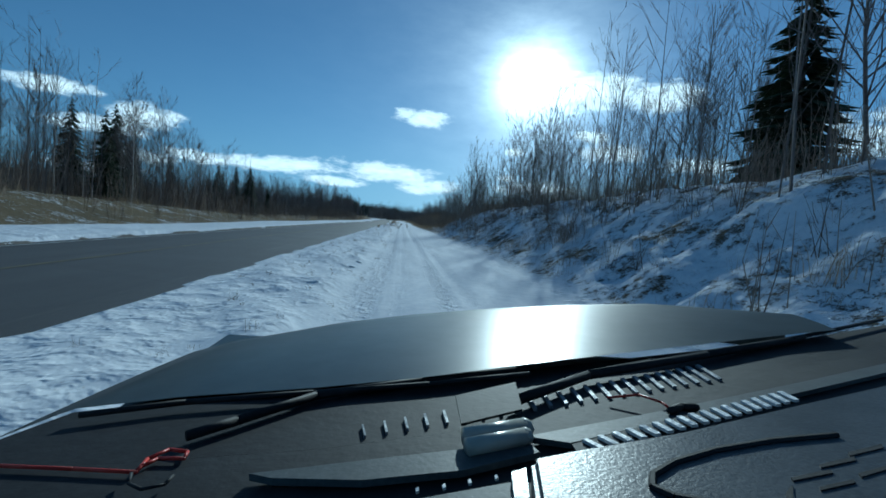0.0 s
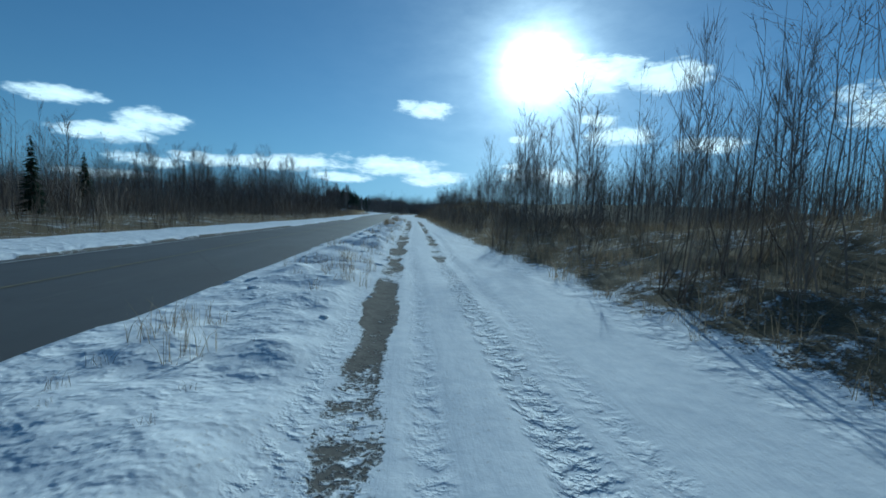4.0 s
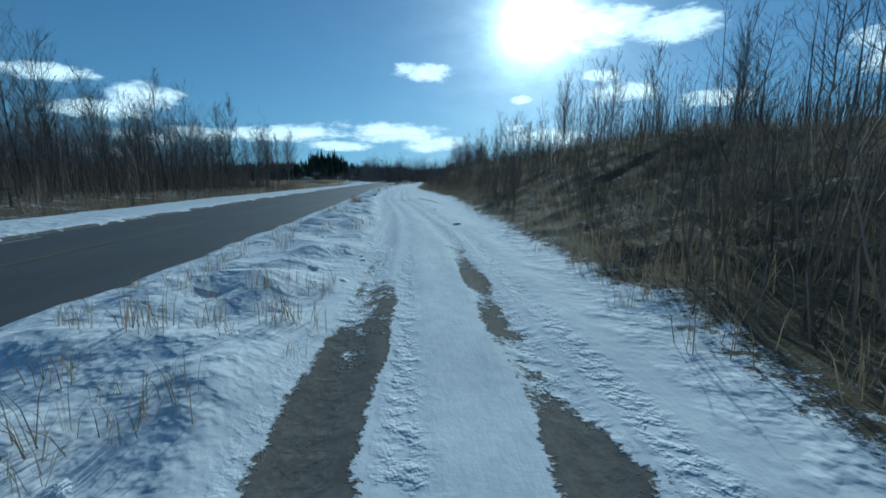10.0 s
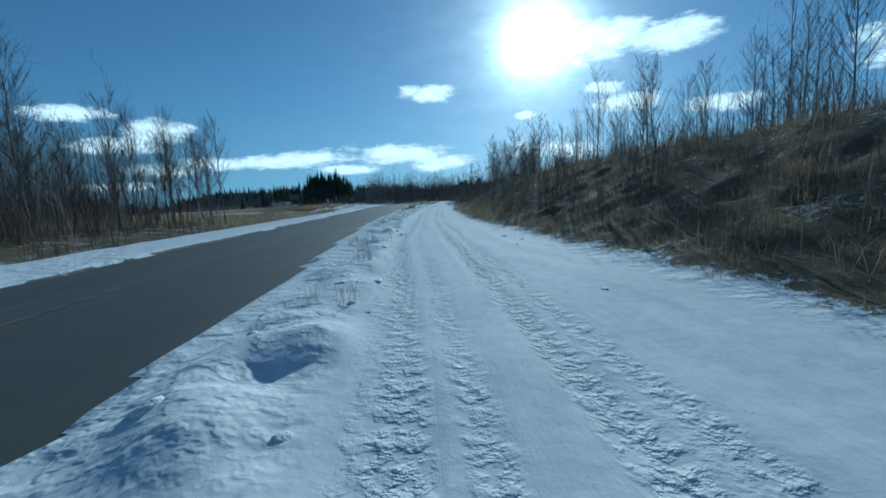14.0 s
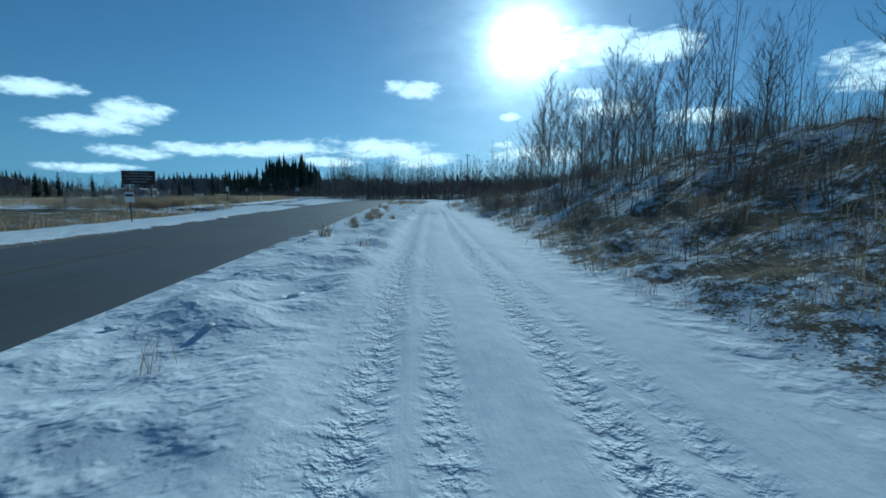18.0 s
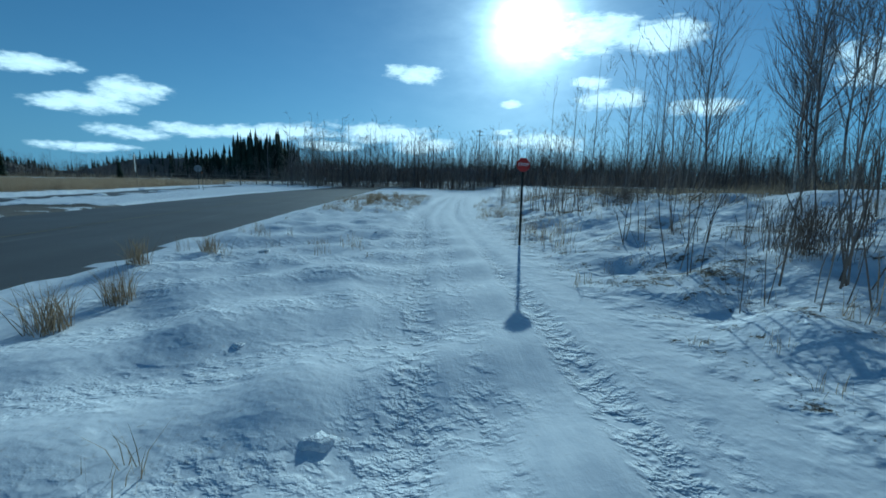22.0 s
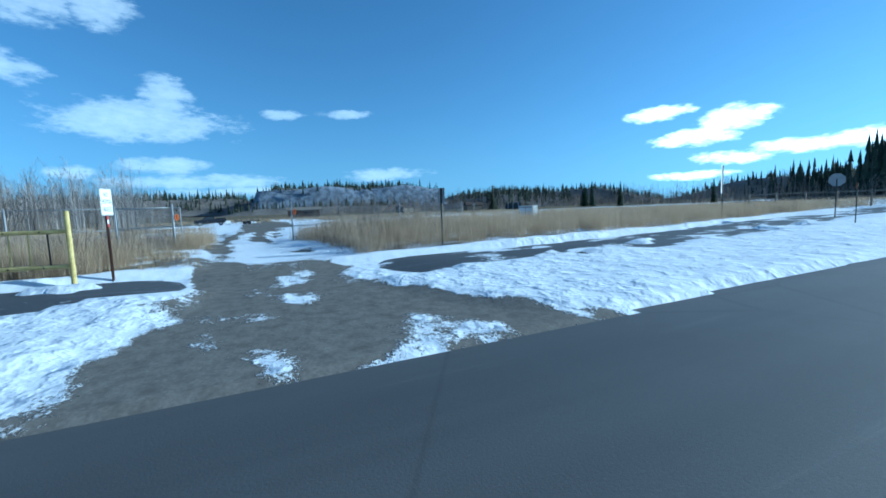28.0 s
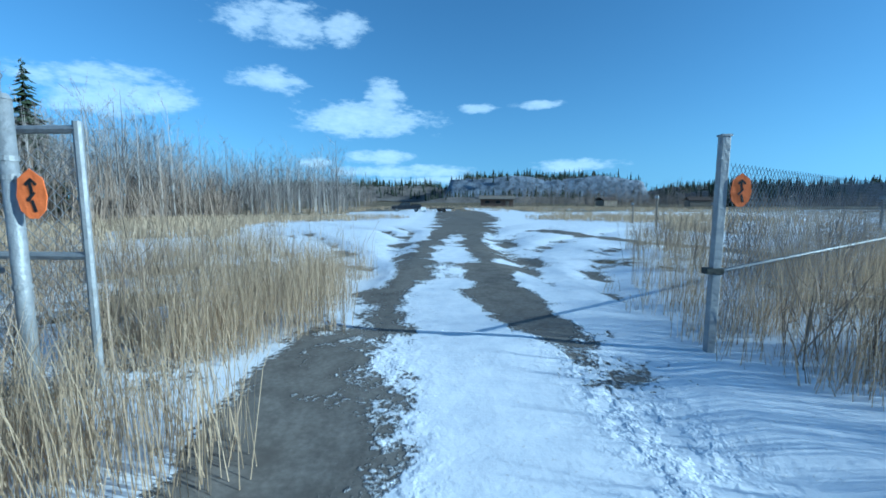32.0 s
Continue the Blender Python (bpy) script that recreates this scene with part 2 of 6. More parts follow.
M_GROUND = ground_material()
M_ROAD = asphalt_material("old_asphalt", (0.045, 0.045, 0.047), (0.115, 0.113, 0.11), (0.19, 0.18, 0.165))
M_PATH = asphalt_material("path_asphalt", (0.04, 0.042, 0.046), (0.09, 0.09, 0.092), (0.22, 0.22, 0.23), thaw=0.66)
M_LINE = surface("worn_white_line", (0.55, 0.55, 0.53), (0.16, 0.16, 0.155), 1.6, 0.7, local=False)
M_YLINE = surface("worn_yellow_line", (0.20, 0.17, 0.09), (0.09, 0.088, 0.082), 1.2, 0.7, local=False)
M_SNOW = surface("packed_snow", (0.72, 0.74, 0.78), (0.87, 0.88, 0.9), 2.5, 0.6, depth=0.02, per_object=0.3)
M_BIRCH = surface("pale_bark", (0.10, 0.09, 0.08), (0.50, 0.47, 0.43), 2.2, 0.9, per_object=0.5)
M_BARK = surface("grey_bark", (0.09, 0.08, 0.072), (0.26, 0.235, 0.215), 2.5, 0.95, per_object=0.4)
M_TWIG = surface("twigs", (0.11, 0.088, 0.08), (0.27, 0.23, 0.215), 1.0, 0.9, per_object=0.5)
M_NEEDLE = surface("spruce_needles", (0.02, 0.034, 0.018), (0.065, 0.09, 0.045), 3.0, 0.9, per_object=0.4)
M_WOODS = islands("bare_woods", (0.085, 0.07, 0.063), (0.31, 0.265, 0.235))
M_BIRCHWOODS = islands("birch_woods", (0.12, 0.104, 0.096), (0.40, 0.37, 0.345))
M_FARFIR = islands("far_conifers", (0.02, 0.03, 0.022), (0.06, 0.072, 0.048))
M_BRUSH = islands("brush_stems", (0.11, 0.087, 0.07), (0.36, 0.285, 0.22))
M_REED = islands("dry_reeds", (0.215, 0.162, 0.105), (0.64, 0.505, 0.345), thin=0.35)
M_WEED = islands("dead_weeds", (0.16, 0.125, 0.082), (0.50, 0.39, 0.255), thin=0.3)
M_STEEL = surface("galvanised_steel", (0.24, 0.25, 0.26), (0.36, 0.37, 0.38), 3, 0.55, 0.3)
M_WIRE = surface("grey_wire", (0.30, 0.31, 0.32), (0.45, 0.46, 0.47), 6, 0.5, 0.6)
M_YELLOW = surface("weathered_yellow_paint", (0.42, 0.32, 0.10), (0.72, 0.58, 0.24), 5, 0.6)
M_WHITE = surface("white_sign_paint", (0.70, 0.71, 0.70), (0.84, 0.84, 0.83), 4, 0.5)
M_BLACK = surface("black_paint", (0.012, 0.012, 0.013), (0.035, 0.035, 0.036), 6, 0.5)
M_DARKPOST = surface("dark_steel_post", (0.02, 0.025, 0.022), (0.06, 0.065, 0.06), 6, 0.6, 0.3)
M_RUST = surface("rusty_red_post", (0.06, 0.03, 0.022), (0.15, 0.07, 0.05), 8, 0.8)
M_RED = surface("sign_red", (0.32, 0.03, 0.03), (0.48, 0.06, 0.05), 5, 0.5)
M_ORANGE = surface("marker_orange", (0.80, 0.19, 0.045), (0.87, 0.22, 0.06), 2, 0.45)
M_BROWN = surface("sign_brown", (0.05, 0.035, 0.025), (0.11, 0.08, 0.06), 4, 0.6)
M_WOOD = surface("grey_wood", (0.13, 0.105, 0.08), (0.30, 0.26, 0.21), 5, 0.85)
M_POLE = surface("pole_wood", (0.09, 0.07, 0.05), (0.19, 0.15, 0.12), 4, 0.9)
M_ROCK = surface("blue_grey_rock", (0.03, 0.042, 0.065), (0.36, 0.40, 0.47), 0.22, 0.9, depth=0.6, fine=40)
M_FAR = surface("far_hill_floor", (0.09, 0.078, 0.068), (0.24, 0.21, 0.185), 0.06, 0.95, depth=0.5, fine=40)

# ---- helpers for meshes ----
def np_mesh(name, verts, tris, mat, smooth=False):
    """A mesh from arrays of points and triangles (or quads)."""
    verts, tris = np.asarray(verts, np.float32), np.asarray(tris, np.int32)
    k = tris.shape[1]
    me = bpy.data.meshes.new(name)
    me.vertices.add(len(verts))
    me.vertices.foreach_set("co", verts.ravel())
    me.loops.add(tris.size)
    me.loops.foreach_set("vertex_index", tris.ravel())
    me.polygons.add(len(tris))
    me.polygons.foreach_set("loop_start", np.arange(0, tris.size, k, dtype=np.int32))
    me.polygons.foreach_set("loop_total", np.full(len(tris), k, np.int32))
    me.polygons.foreach_set("use_smooth", np.full(len(tris), smooth))
    me.update(calc_edges=True)
    me.materials.append(mat)
    return me


def part(name, bm, mat, parent=None, label="", smooth=False):
    """One mesh object from a bmesh, under a thing or a part."""
    me = bpy.data.meshes.new(name)
    for f in bm.faces:
        f.smooth = smooth
    bm.to_mesh(me)
    bm.free()
    me.materials.append(mat)
    ob = new(name, me)
    if parent is not None:
        ob.parent = parent
    if label:
        tagged(ob, label)
    return ob


def empty(name, m, label, category, group=""):
    ob = new(name)
    ob.empty_display_size = 0.2
    ob.matrix_world = m
    return tagged(ob, label, category, group)


def box(bm, size, at=(0, 0, 0), turn=(0, 0, 0), bevel=0.0):
    m = pose(*at, *turn) @ Matrix.Diagonal((*size, 1))
    got = bmesh.ops.create_cube(bm, size=1.0, matrix=m)["verts"]
    if bevel:
        edges = {e for v in got for e in v.link_edges}
        bmesh.ops.bevel(bm, geom=list(edges), offset=bevel, segments=1, affect="EDGES")


def rod(bm, a, b, r0, r1=None, sides=8, cap=True):
    """A round bar from a to b."""
    a, b = Vector(a), Vector(b)
    d = b - a
    m = Matrix.Translation((a + b) / 2) @ d.to_track_quat("Z", "Y").to_matrix().to_4x4()
    bmesh.ops.create_cone(bm, cap_ends=cap, segments=sides, radius1=r0, radius2=r0 if r1 is None else r1, depth=d.length, matrix=m)


def plate(bm, points, thick):
    """A flat plate in the x-z plane, thick along y."""
    front = [bm.verts.new((x, -thick / 2, z)) for x, z in points]
    back = [bm.verts.new((x, thick / 2, z)) for x, z in points]
    bm.faces.new(front)
    bm.faces.new(back[::-1])
    for i in range(len(points)):
        j = (i + 1) % len(points)
        bm.faces.new((front[j], front[i], back[i], back[j]))
    bmesh.ops.recalc_face_normals(bm, faces=bm.faces)


def words(name, text, size, mat, parent, at, turn=(90, 0, 0), label="", narrow=1.0):
    cu = bpy.data.curves.new(name, "FONT")
    cu.body, cu.size, cu.extrude, cu.align_x, cu.align_y = text, size, 0.001, "CENTER", "CENTER"
    ob = new(name + "_curve", cu)
    me = bpy.data.meshes.new_from_object(ob.evaluated_get(bpy.context.evaluated_depsgraph_get()))
    bpy.data.objects.remove(ob)
    me.materials.clear()
    me.materials.append(mat)
    out = new(name, me)
    out.parent = parent
    out.matrix_basis = pose(*at, *turn) @ Matrix.Diagonal((narrow, 1, 1, 1))
    if label:
        tagged(out, label)
    return out


# ---- the lie of the land ----
rng = np.random.default_rng(7)
TABLE = rng.random((256, 256))


def grain(x, y, size):
    """Smooth value noise between 0 and 1, with bumps of that size in metres."""
    u, v = np.asarray(x, float) / size + 91.3, np.asarray(y, float) / size + 37.7
    i, j = np.floor(u).astype(int), np.floor(v).astype(int)
    a, b = u - i, v - j
    a, b = a * a * (3 - 2 * a), b * b * (3 - 2 * b)
    g = lambda p, q: TABLE[p % 256, q % 256]
    return (g(i, j) * (1 - a) + g(i + 1, j) * a) * (1 - b) + (g(i, j + 1) * (1 - a) + g(i + 1, j + 1) * a) * b


def sstep(v, lo, hi):
    t = np.clip((v - lo) / (hi - lo), 0, 1)
    return t * t * (3 - 2 * t)


def road_right(y):
    return np.interp(y, [-60, 100, 132, 156, 180, 205, 236, 262, 320, 420], [-3.2, -3.0, -3.1, -3.7, -4.7, -4.2, -3.9, -3.2, -2.0, 4.0])


def road_left(y):
    return np.interp(y, [-60, 60, 118, 150, 185, 215, 236, 260, 320, 420], [-9.2, -8.8, -8.2, -9.9, -10.6, -11.0, -12.0, -12.7, -10.5, -4.0])


def track_mid(y):
    return np.interp(y, [-60, 70, 100, 128, 138, 150, 168, 190, 204, 217, 225, 240, 256, 275, 330],
                     [0.2, 0.3, 0.75, 0.75, 0.1, -0.9, -1.4, -1.0, -0.2, 0.7, 1.2, 2.2, 4.6, 8.0, 10.0])


def toe(y):
    return np.interp(y, [-60, 0, 20, 50, 80, 120, 145, 152, 165, 180, 200, 214, 226, 236, 248, 258, 300],
                     [3.4, 3.3, 3.7, 3.3, 2.7, 2.6, 2.9, 3.2, 2.0, 1.0, 1.8, 2.9, 2.8, 2.8, 4.8, 7.4, 13.0])


def crest(y):
    return np.interp(y, [-60, 0, 40, 58, 74, 100, 118, 135, 200, 214, 226, 240, 262, 320], [3.6, 3.7, 3.5, 2.6, 1.2, 0.7, 1.7, 3.7, 3.6, 2.9, 1.8, 1.1, 0.8, 1.2])


TRACKS = ((-0.68, 0.055, 0.17), (0.68, 0.055, 0.17), (-0.18, 0.03, 0.13), (1.12, 0.035, 0.14), (-0.98, 0.025, 0.12))


def track_off(x, y, off):
    """How far a place lies from one wandering wheel track."""
    return x - track_mid(y) - off + 0.3 * (grain(y * 0 + off * 9, y, 11) - 0.5)


def churned(x, y):
    """Where wheels have broken up the snow."""
    c = np.zeros(np.shape(x))
    on = sstep(x, track_mid(y) - 1.6, track_mid(y) - 1.2) * (1 - sstep(x, toe(y) - 0.6, toe(y)))
    for off, deep, wide in TRACKS:
        c = np.maximum(c, on * deep * 18 * np.exp(-(track_off(x, y, off) / wide) ** 4) * (0.3 + grain(y * 0 + off * 50, y, 7)))
    far = np.abs(np.abs(y - drive_mid(x)) - 0.75)
    c = np.maximum(c, np.exp(-(far / 0.28) ** 4) * (x < -18) * (y > 225) * 0.35)
    swing = sstep(y, 214, 219) * (1 - sstep(y, 240, 246)) * sstep(x, -4.2, -3.2) * (1 - sstep(x, 1.0, 2.0))
    c = np.maximum(c, 0.55 * swing * sstep(np.sin((y - 0.55 * x + 0.7 * grain(x, y, 3)) * 4.2) + 1.2 * (grain(x, y, 0.9) - 0.5), -0.1, 0.5))
    return np.clip(c, 0, 1)


def height(x, y):
    x, y = np.asarray(x, float), np.asarray(y, float)
    rr, rl, tm, tb = road_right(y), road_left(y), track_mid(y), toe(y)
    near = np.exp(-np.maximum(np.abs(x + 8) - 60, 0) / 60)
    lump = grain(x, y, 1.1) * 0.35 + grain(x, y, 0.55) * 0.55 + grain(x, y, 2.6) * 0.15 - 0.48
    z = 0.03 + 0.05 * (grain(x, y, 5) - 0.5) + 0.03 * (grain(x, y, 0.8) - 0.5)
    # rough verge between road and track
    verge = sstep(x, rr - 0.05, rr + 0.7) * (1 - sstep(x, tm - 1.5, tm - 0.9))
    z += verge * (0.07 + np.interp(y, [-60, 60, 75, 130, 195, 215], [0.2, 0.25, 0.55, 0.5, 0.42, 0.30]) * np.maximum(lump, -0.14))
    # two ruts in the track
    on = sstep(x, tm - 1.6, tm - 1.2) * (1 - sstep(x, tb - 0.6, tb))
    for off, deep, wide in TRACKS:
        z -= on * deep * (0.35 + 0.9 * grain(x * 0 + off * 40, y, 9)) * np.exp(-(track_off(x, y, off) / wide) ** 4)
    z += on * 0.03 * (grain(x, y * 0.25, 0.35) - 0.5)
    # tyre marks that swing over to the road before the crossing
    swing = sstep(y, 216, 221) * (1 - sstep(y, 236, 240)) * sstep(x, -4.2, -3.2) * (1 - sstep(x, 1.5, 2.5))
    z += swing * 0.11 * (np.sin((y - 0.55 * x + 0.5 * grain(x, y, 3)) * 3.6) * 0.5 - 0.2) * (0.4 + grain(x, y, 1.2))
    # bank beside the track
    h = crest(y)
    rise = np.maximum(x - tb, 0)
    bank = h * (sstep(rise, 0.0, np.interp(y, [-60, 58, 80, 190, 205], [5.8, 5.8, 9.0, 9.0, 7.8])) * 0.85 + np.clip(rise - 6, 0, 40) * 0.012)
    z += bank * (1 - sstep(x, 60, 160)) + sstep(rise, 0.2, 1.5) * np.interp(y, [-60, 60, 70, 180, 195, 300], [0.6, 0.5, 0.4, 0.4, 0.5, 0.45]) * np.maximum(lump, -0.25)
    # far side of the road: shoulder, ditch, field
    d = rl - x
    z += np.where(d > 0, 0.05 + 0.12 * np.maximum(lump, 0) * sstep(d, 0.1, 0.8), 0)
    gate = sstep(y, 222, 230)
    z -= sstep(d, 2.6, 5) * (1 - sstep(d, 7, 12)) * 0.35 * (1 - gate)
    left = np.interp(y, [-60, 20, 40, 60, 125, 150, 180, 215], [1.1, 1.1, 0.5, -0.2, -0.2, 0.1, 0.0, 0.0])
    z += sstep(d, 5, 10) * left * near
    # beyond the gate the yard lies almost level
    z += np.where(x < -19, 0.10 * (grain(x, y, 3.3) - 0.5), 0) * gate
    z += gate * sstep(-x, 14.5, 19.0) * (0.12 + 0.05 * sstep(np.abs(y - 239.6), 1.8, 3.2))
    # the open field falls away a little from the road
    z -= 0.95 * sstep(-x, 30, 85) * sstep(y, 185, 215)
    # the road, the path and what runs under them
    under = (x < rr - 0.12 - 0.25 * grain(x, y, 0.7)) & (x > rl + 0.1 + 0.2 * grain(x, y, 0.7))
    z = np.where(under, -0.07, z)
    pl, pr = path_sides(y)
    on_path = (x > pl + 0.05 + 0.3 * (grain(x, y, 0.9) - 0.5)) & (x < pr - 0.2 + 0.7 * (grain(x, y, 1.1) - 0.5)) & (y > 226)
    patch = grain(x * 1.6, y * 0.35, 1.3) * 0.6 + grain(x, y * 0.7, 0.6) * 0.4
    drive = entrance(x, y)
    z = np.where(on_path & (patch < np.where(y > 240, 0.74, 0.64)) & ~drive, path_level(y) - 0.05, z)
    z = np.where(drive & ~under, np.minimum(z, 0.03 + 0.12 * sstep(-x, 17.5, 20)), z)
    far = np.maximum(np.hypot(x + 8, y - 120) - 260, 0)
    z += np.minimum(far * 0.004, 8) * (grain(x, y, 160))
    return z


def path_level(y):
    return 0.10 + 0 * y


def path_sides(y):
    left = np.interp(y, [200, 236, 248, 255, 262, 330], [-19.4, -19.1, -19.2, -20.1, -21.5, -30.0])
    return left, left + np.interp(y, [200, 236, 246, 262], [3.0, 3.0, 3.0, 4.0])


def drive_mid(x):
    return np.interp(x, [-120, -80, -60, -50, -36, -29, -20, -11], [245.5, 243.4, 242.0, 240.9, 239.4, 239.1, 239.5, 239.6])


def entrance(x, y):
    """The gravel that joins the road, the path and the gate."""
    half = np.interp(x, [-60, -25, -19, -16, -14.3, -12.5, -11], [1.3, 1.35, 1.4, 1.5, 2.1, 3.0, 4.4]) + 0.5 * (grain(x, y, 1.7) - 0.5)
    mid = drive_mid(x)
    return (np.abs(y - mid) < half) & (x < -8) & (x > -27)


def wheel_arcs(x, y):
    """Wheel marks that sweep from the drive into the open yard on both sides."""
    off, run, out = y - drive_mid(x), -x - 28.0, np.zeros(np.shape(x))
    for side, first, start, bend in ((-1, 1.3, 1.0, 4.6), (-1, 1.9, 0.0, 4.2), (-1, 2.3, 3.5, 4.4), (-1, 1.2, 6.0, 5.2), (-1, 1.5, 10.0, 5.6),
                                     (1, 1.3, 1.5, 4.8), (1, 1.9, 0.0, 4.0), (1, 1.2, 5.0, 5.0), (1, 1.6, 8.0, 4.6), (1, 1.4, 13.0, 5.4)):
        gap = np.abs(side * off - first - (np.maximum(run - start, 0) / bend) ** 2) / np.hypot(1, 2 * np.maximum(run - start, 0) / bend ** 2)
        out = np.maximum(out, (1 - sstep(gap, 0.08, 0.26)) * sstep(run, start * 0.5, start * 0.5 + 1.5) * (1 - sstep(run, 17, 24)) * (0.55 + 0.6 * grain(x, y, 1.9)))
    return out


def apron_half(x):
    return np.interp(-x, [17, 20, 26, 28, 31, 34, 40, 49, 54, 60, 72, 80, 95], [0.5, 1.4, 1.7, 2.0, 3.0, 4.6, 8.0, 12.0, 9.5, 6.2, 6.2, 11.0, 12.0])


def swung(x, y):
    """A place in the far yard, swung round to fit the camera's view."""
    c, s = math.cos(radians(5.2)), math.sin(radians(5.2))
    return -21 + (x + 21) * c - (y - 239.2) * s, 239.2 + (x + 21) * s + (y - 239.2) * c


def spread(lo, hi, step):
    return np.arange(lo, hi, step)


def away(start, end, first):
    out, p, s = [], start, first
    while p < end:
        out.append(p)
        p, s = p + s, s * 1.35
    return np.array(out + [end])


GX = np.concatenate([-away(120, 2600, 6)[::-1], spread(-114, -54, 2.0), spread(-54, -40, 0.5), spread(-40, -22, 0.3), spread(-22, -12, 0.3), spread(-12, -4, 0.25), spread(-4, 6, 0.11), spread(6, 14, 0.25), spread(14, 34, 0.8), away(34, 2600, 2)])
GY = np.concatenate([-away(8, 2600, 3)[::-1], spread(-7, 262, 0.30), away(262, 3200, 1)])
X, Y = np.meshgrid(GX, GY, indexing="ij")
Z = height(X, Y) - 0.09 * wheel_arcs(X, Y)
idx = np.arange(X.size).reshape(X.shape)
quads = np.stack([idx[:-1, :-1], idx[1:, :-1], idx[1:, 1:], idx[:-1, 1:]], -1).reshape(-1, 4)
land = np_mesh("ground", np.stack([X, Y, Z], -1).reshape(-1, 3), quads, M_GROUND, True)


def snow_cover(x, y):
    rr, rl, tm, tb = road_right(y), road_left(y), track_mid(y), toe(y)
    s = np.full(x.shape, 0.42)
    rise, d = x - tb, rl - x
    s = np.where(rise > 0, np.interp(y, [-60, 45, 62, 105, 150, 176, 188, 225, 250], [0.58, 0.55, 0.44, 0.36, 0.38, 0.40, 0.44, 0.60, 0.64]), s)
    s = np.where(rise > 14, 0.35, s)
    s = np.where((x > rr - 1) & (x < tm - 0.9), np.interp(y, [-60, 60, 75, 118, 130, 260], [1.0, 0.95, 0.74, 0.74, 0.95, 0.92]), s)
    s = np.where((x >= tm - 0.9) & (x <= tb), 1.0, s)
    rut = np.minimum(np.abs(x - tm + 0.68), np.abs(x - tm - 0.68))
    rut = rut + 0.22 * (grain(x, y, 0.9) - 0.5)
    worn = np.interp(y, [-60, 45, 66, 84, 98, 106, 114, 124, 133], [0.0, 0.08, 0.62, 0.72, 0.75, 0.95, 0.85, 0.7, 0.0])
    worn = worn * np.where(x < tm, np.interp(y, [50, 100], [1.35, 1.0]), np.interp(y, [50, 100], [0.7, 1.0]))
    worn = worn * (0.34 + 0.75 * grain(x * 2.0, y, 1.9) + 0.35 * grain(x, y, 0.5))
    s = np.where((rut < 0.38) & (x < tb), s - 0.85 * worn * sstep(0.36 - rut, 0, 0.2), s)
    s = np.where((x > tb - 0.2) & (rise < 1.2), np.maximum(s, 0.75 - 0.35 * rise), s)
    # broken snow-crust edges across the track: bare gravel, also standing for their shadow
    for (ax, ay), (bx, by), wide in (((1.1, 149.6), (2.4, 142.0), 0.075), ((-0.3, 146.8), (1.5, 147.2), 0.08)):
        u = np.clip(((x - ax) * (bx - ax) + (y - ay) * (by - ay)) / ((bx - ax) ** 2 + (by - ay) ** 2), 0, 1)
        gap = np.hypot(x - ax - u * (bx - ax), y - ay - u * (by - ay)) + 0.22 * (grain(x, y, 0.45) - 0.5)
        s -= 0.8 * (1 - sstep(gap, wide * 0.6, wide * 1.7))
    s = np.where((d > 0) & (d < 2.6), 1.0, s)
    s = np.where((d >= 2.6) & (d < 4), 0.72 - 0.15 * (d - 2.6), s)
    yard = (y > 224) & (x < -11)
    s = np.where(yard, 0.95, s)
    pl, pr = path_sides(y)
    field = yard & (x < pl - 0.5)
    s = np.where(field, 0.56 + 0.3 * (grain(x, y, 2.3) - 0.5), s)
    s = np.where(field & (y < 237.2) & (x > -30), 0.55 + 0.5 * (grain(x, y, 1.4) - 0.5), s)
    s = np.where(field & (x < -32), np.where(x < -104, 0.40, 0.68) + 0.3 * (grain(x, y * 2, 16) - 0.5), s)
    drive = entrance(x, y)
    mix = 0.55 * grain(x, y * 1.7, 1.0) + 0.45 * grain(x, y * 1.5, 2.7)
    wide = np.interp(x, [-27, -19, -16, -14.3, -12.5, -11], [1.4, 1.5, 1.6, 2.2, 3.1, 4.4])
    edge = sstep(wide - np.abs(y - drive_mid(x)) + 1.2 * (grain(x, y, 1.4) - 0.5), -0.5, 0.6) * (x < -8) * (x > -27) * (y > 225)
    s = s * (1 - edge) + edge * (0.22 + 0.42 * sstep(mix, 0.42, 0.72) + 0.2 * (grain(x, y * 0.5, 0.7) - 0.5))
    # past the path the drive is packed snow with bare wheel tracks, then open gravel
    off = y - drive_mid(x)
    apron = apron_half(x) + 1.2 * (grain(x, y, 2.2) - 0.5)
    snowy = (1 - sstep(np.abs(off), apron - 0.5, apron + 0.5)) * sstep(-x + 1.6 * (grain(x, y, 1.2) - 0.5), 18.2, 20.4)
    s = s * (1 - snowy) + snowy * (0.90 - 0.24 * grain(x, y * 1.5, 1.1))
    for side in (-0.64, 0.64):
        rut = np.abs(off - side) + 0.18 * (grain(x, y, 0.5) - 0.5) + 0.08 * (grain(x * 0.4, y * 0 + side, 1.6) - 0.5)
        s -= snowy * 0.52 * (1 - sstep(rut, 0.06, 0.50)) * sstep(-x + 1.5 * (grain(x, y, 0.8) - 0.5), 25.0, 29.0) * (0.85 + 0.3 * grain(x, y * 2, 1.1))
    kerb = np.abs(off + 1.15 + 0.6 * (grain(x, y, 1.1) - 0.5))
    s -= 0.64 * (1 - sstep(kerb, 0.06, 0.60)) * sstep(-x, 16.5, 18.5) * (1 - sstep(-x, 27, 31)) * (y > 225) * (0.25 + 0.6 * grain(x, y, 0.8) + 0.5 * grain(x, y, 2.3))
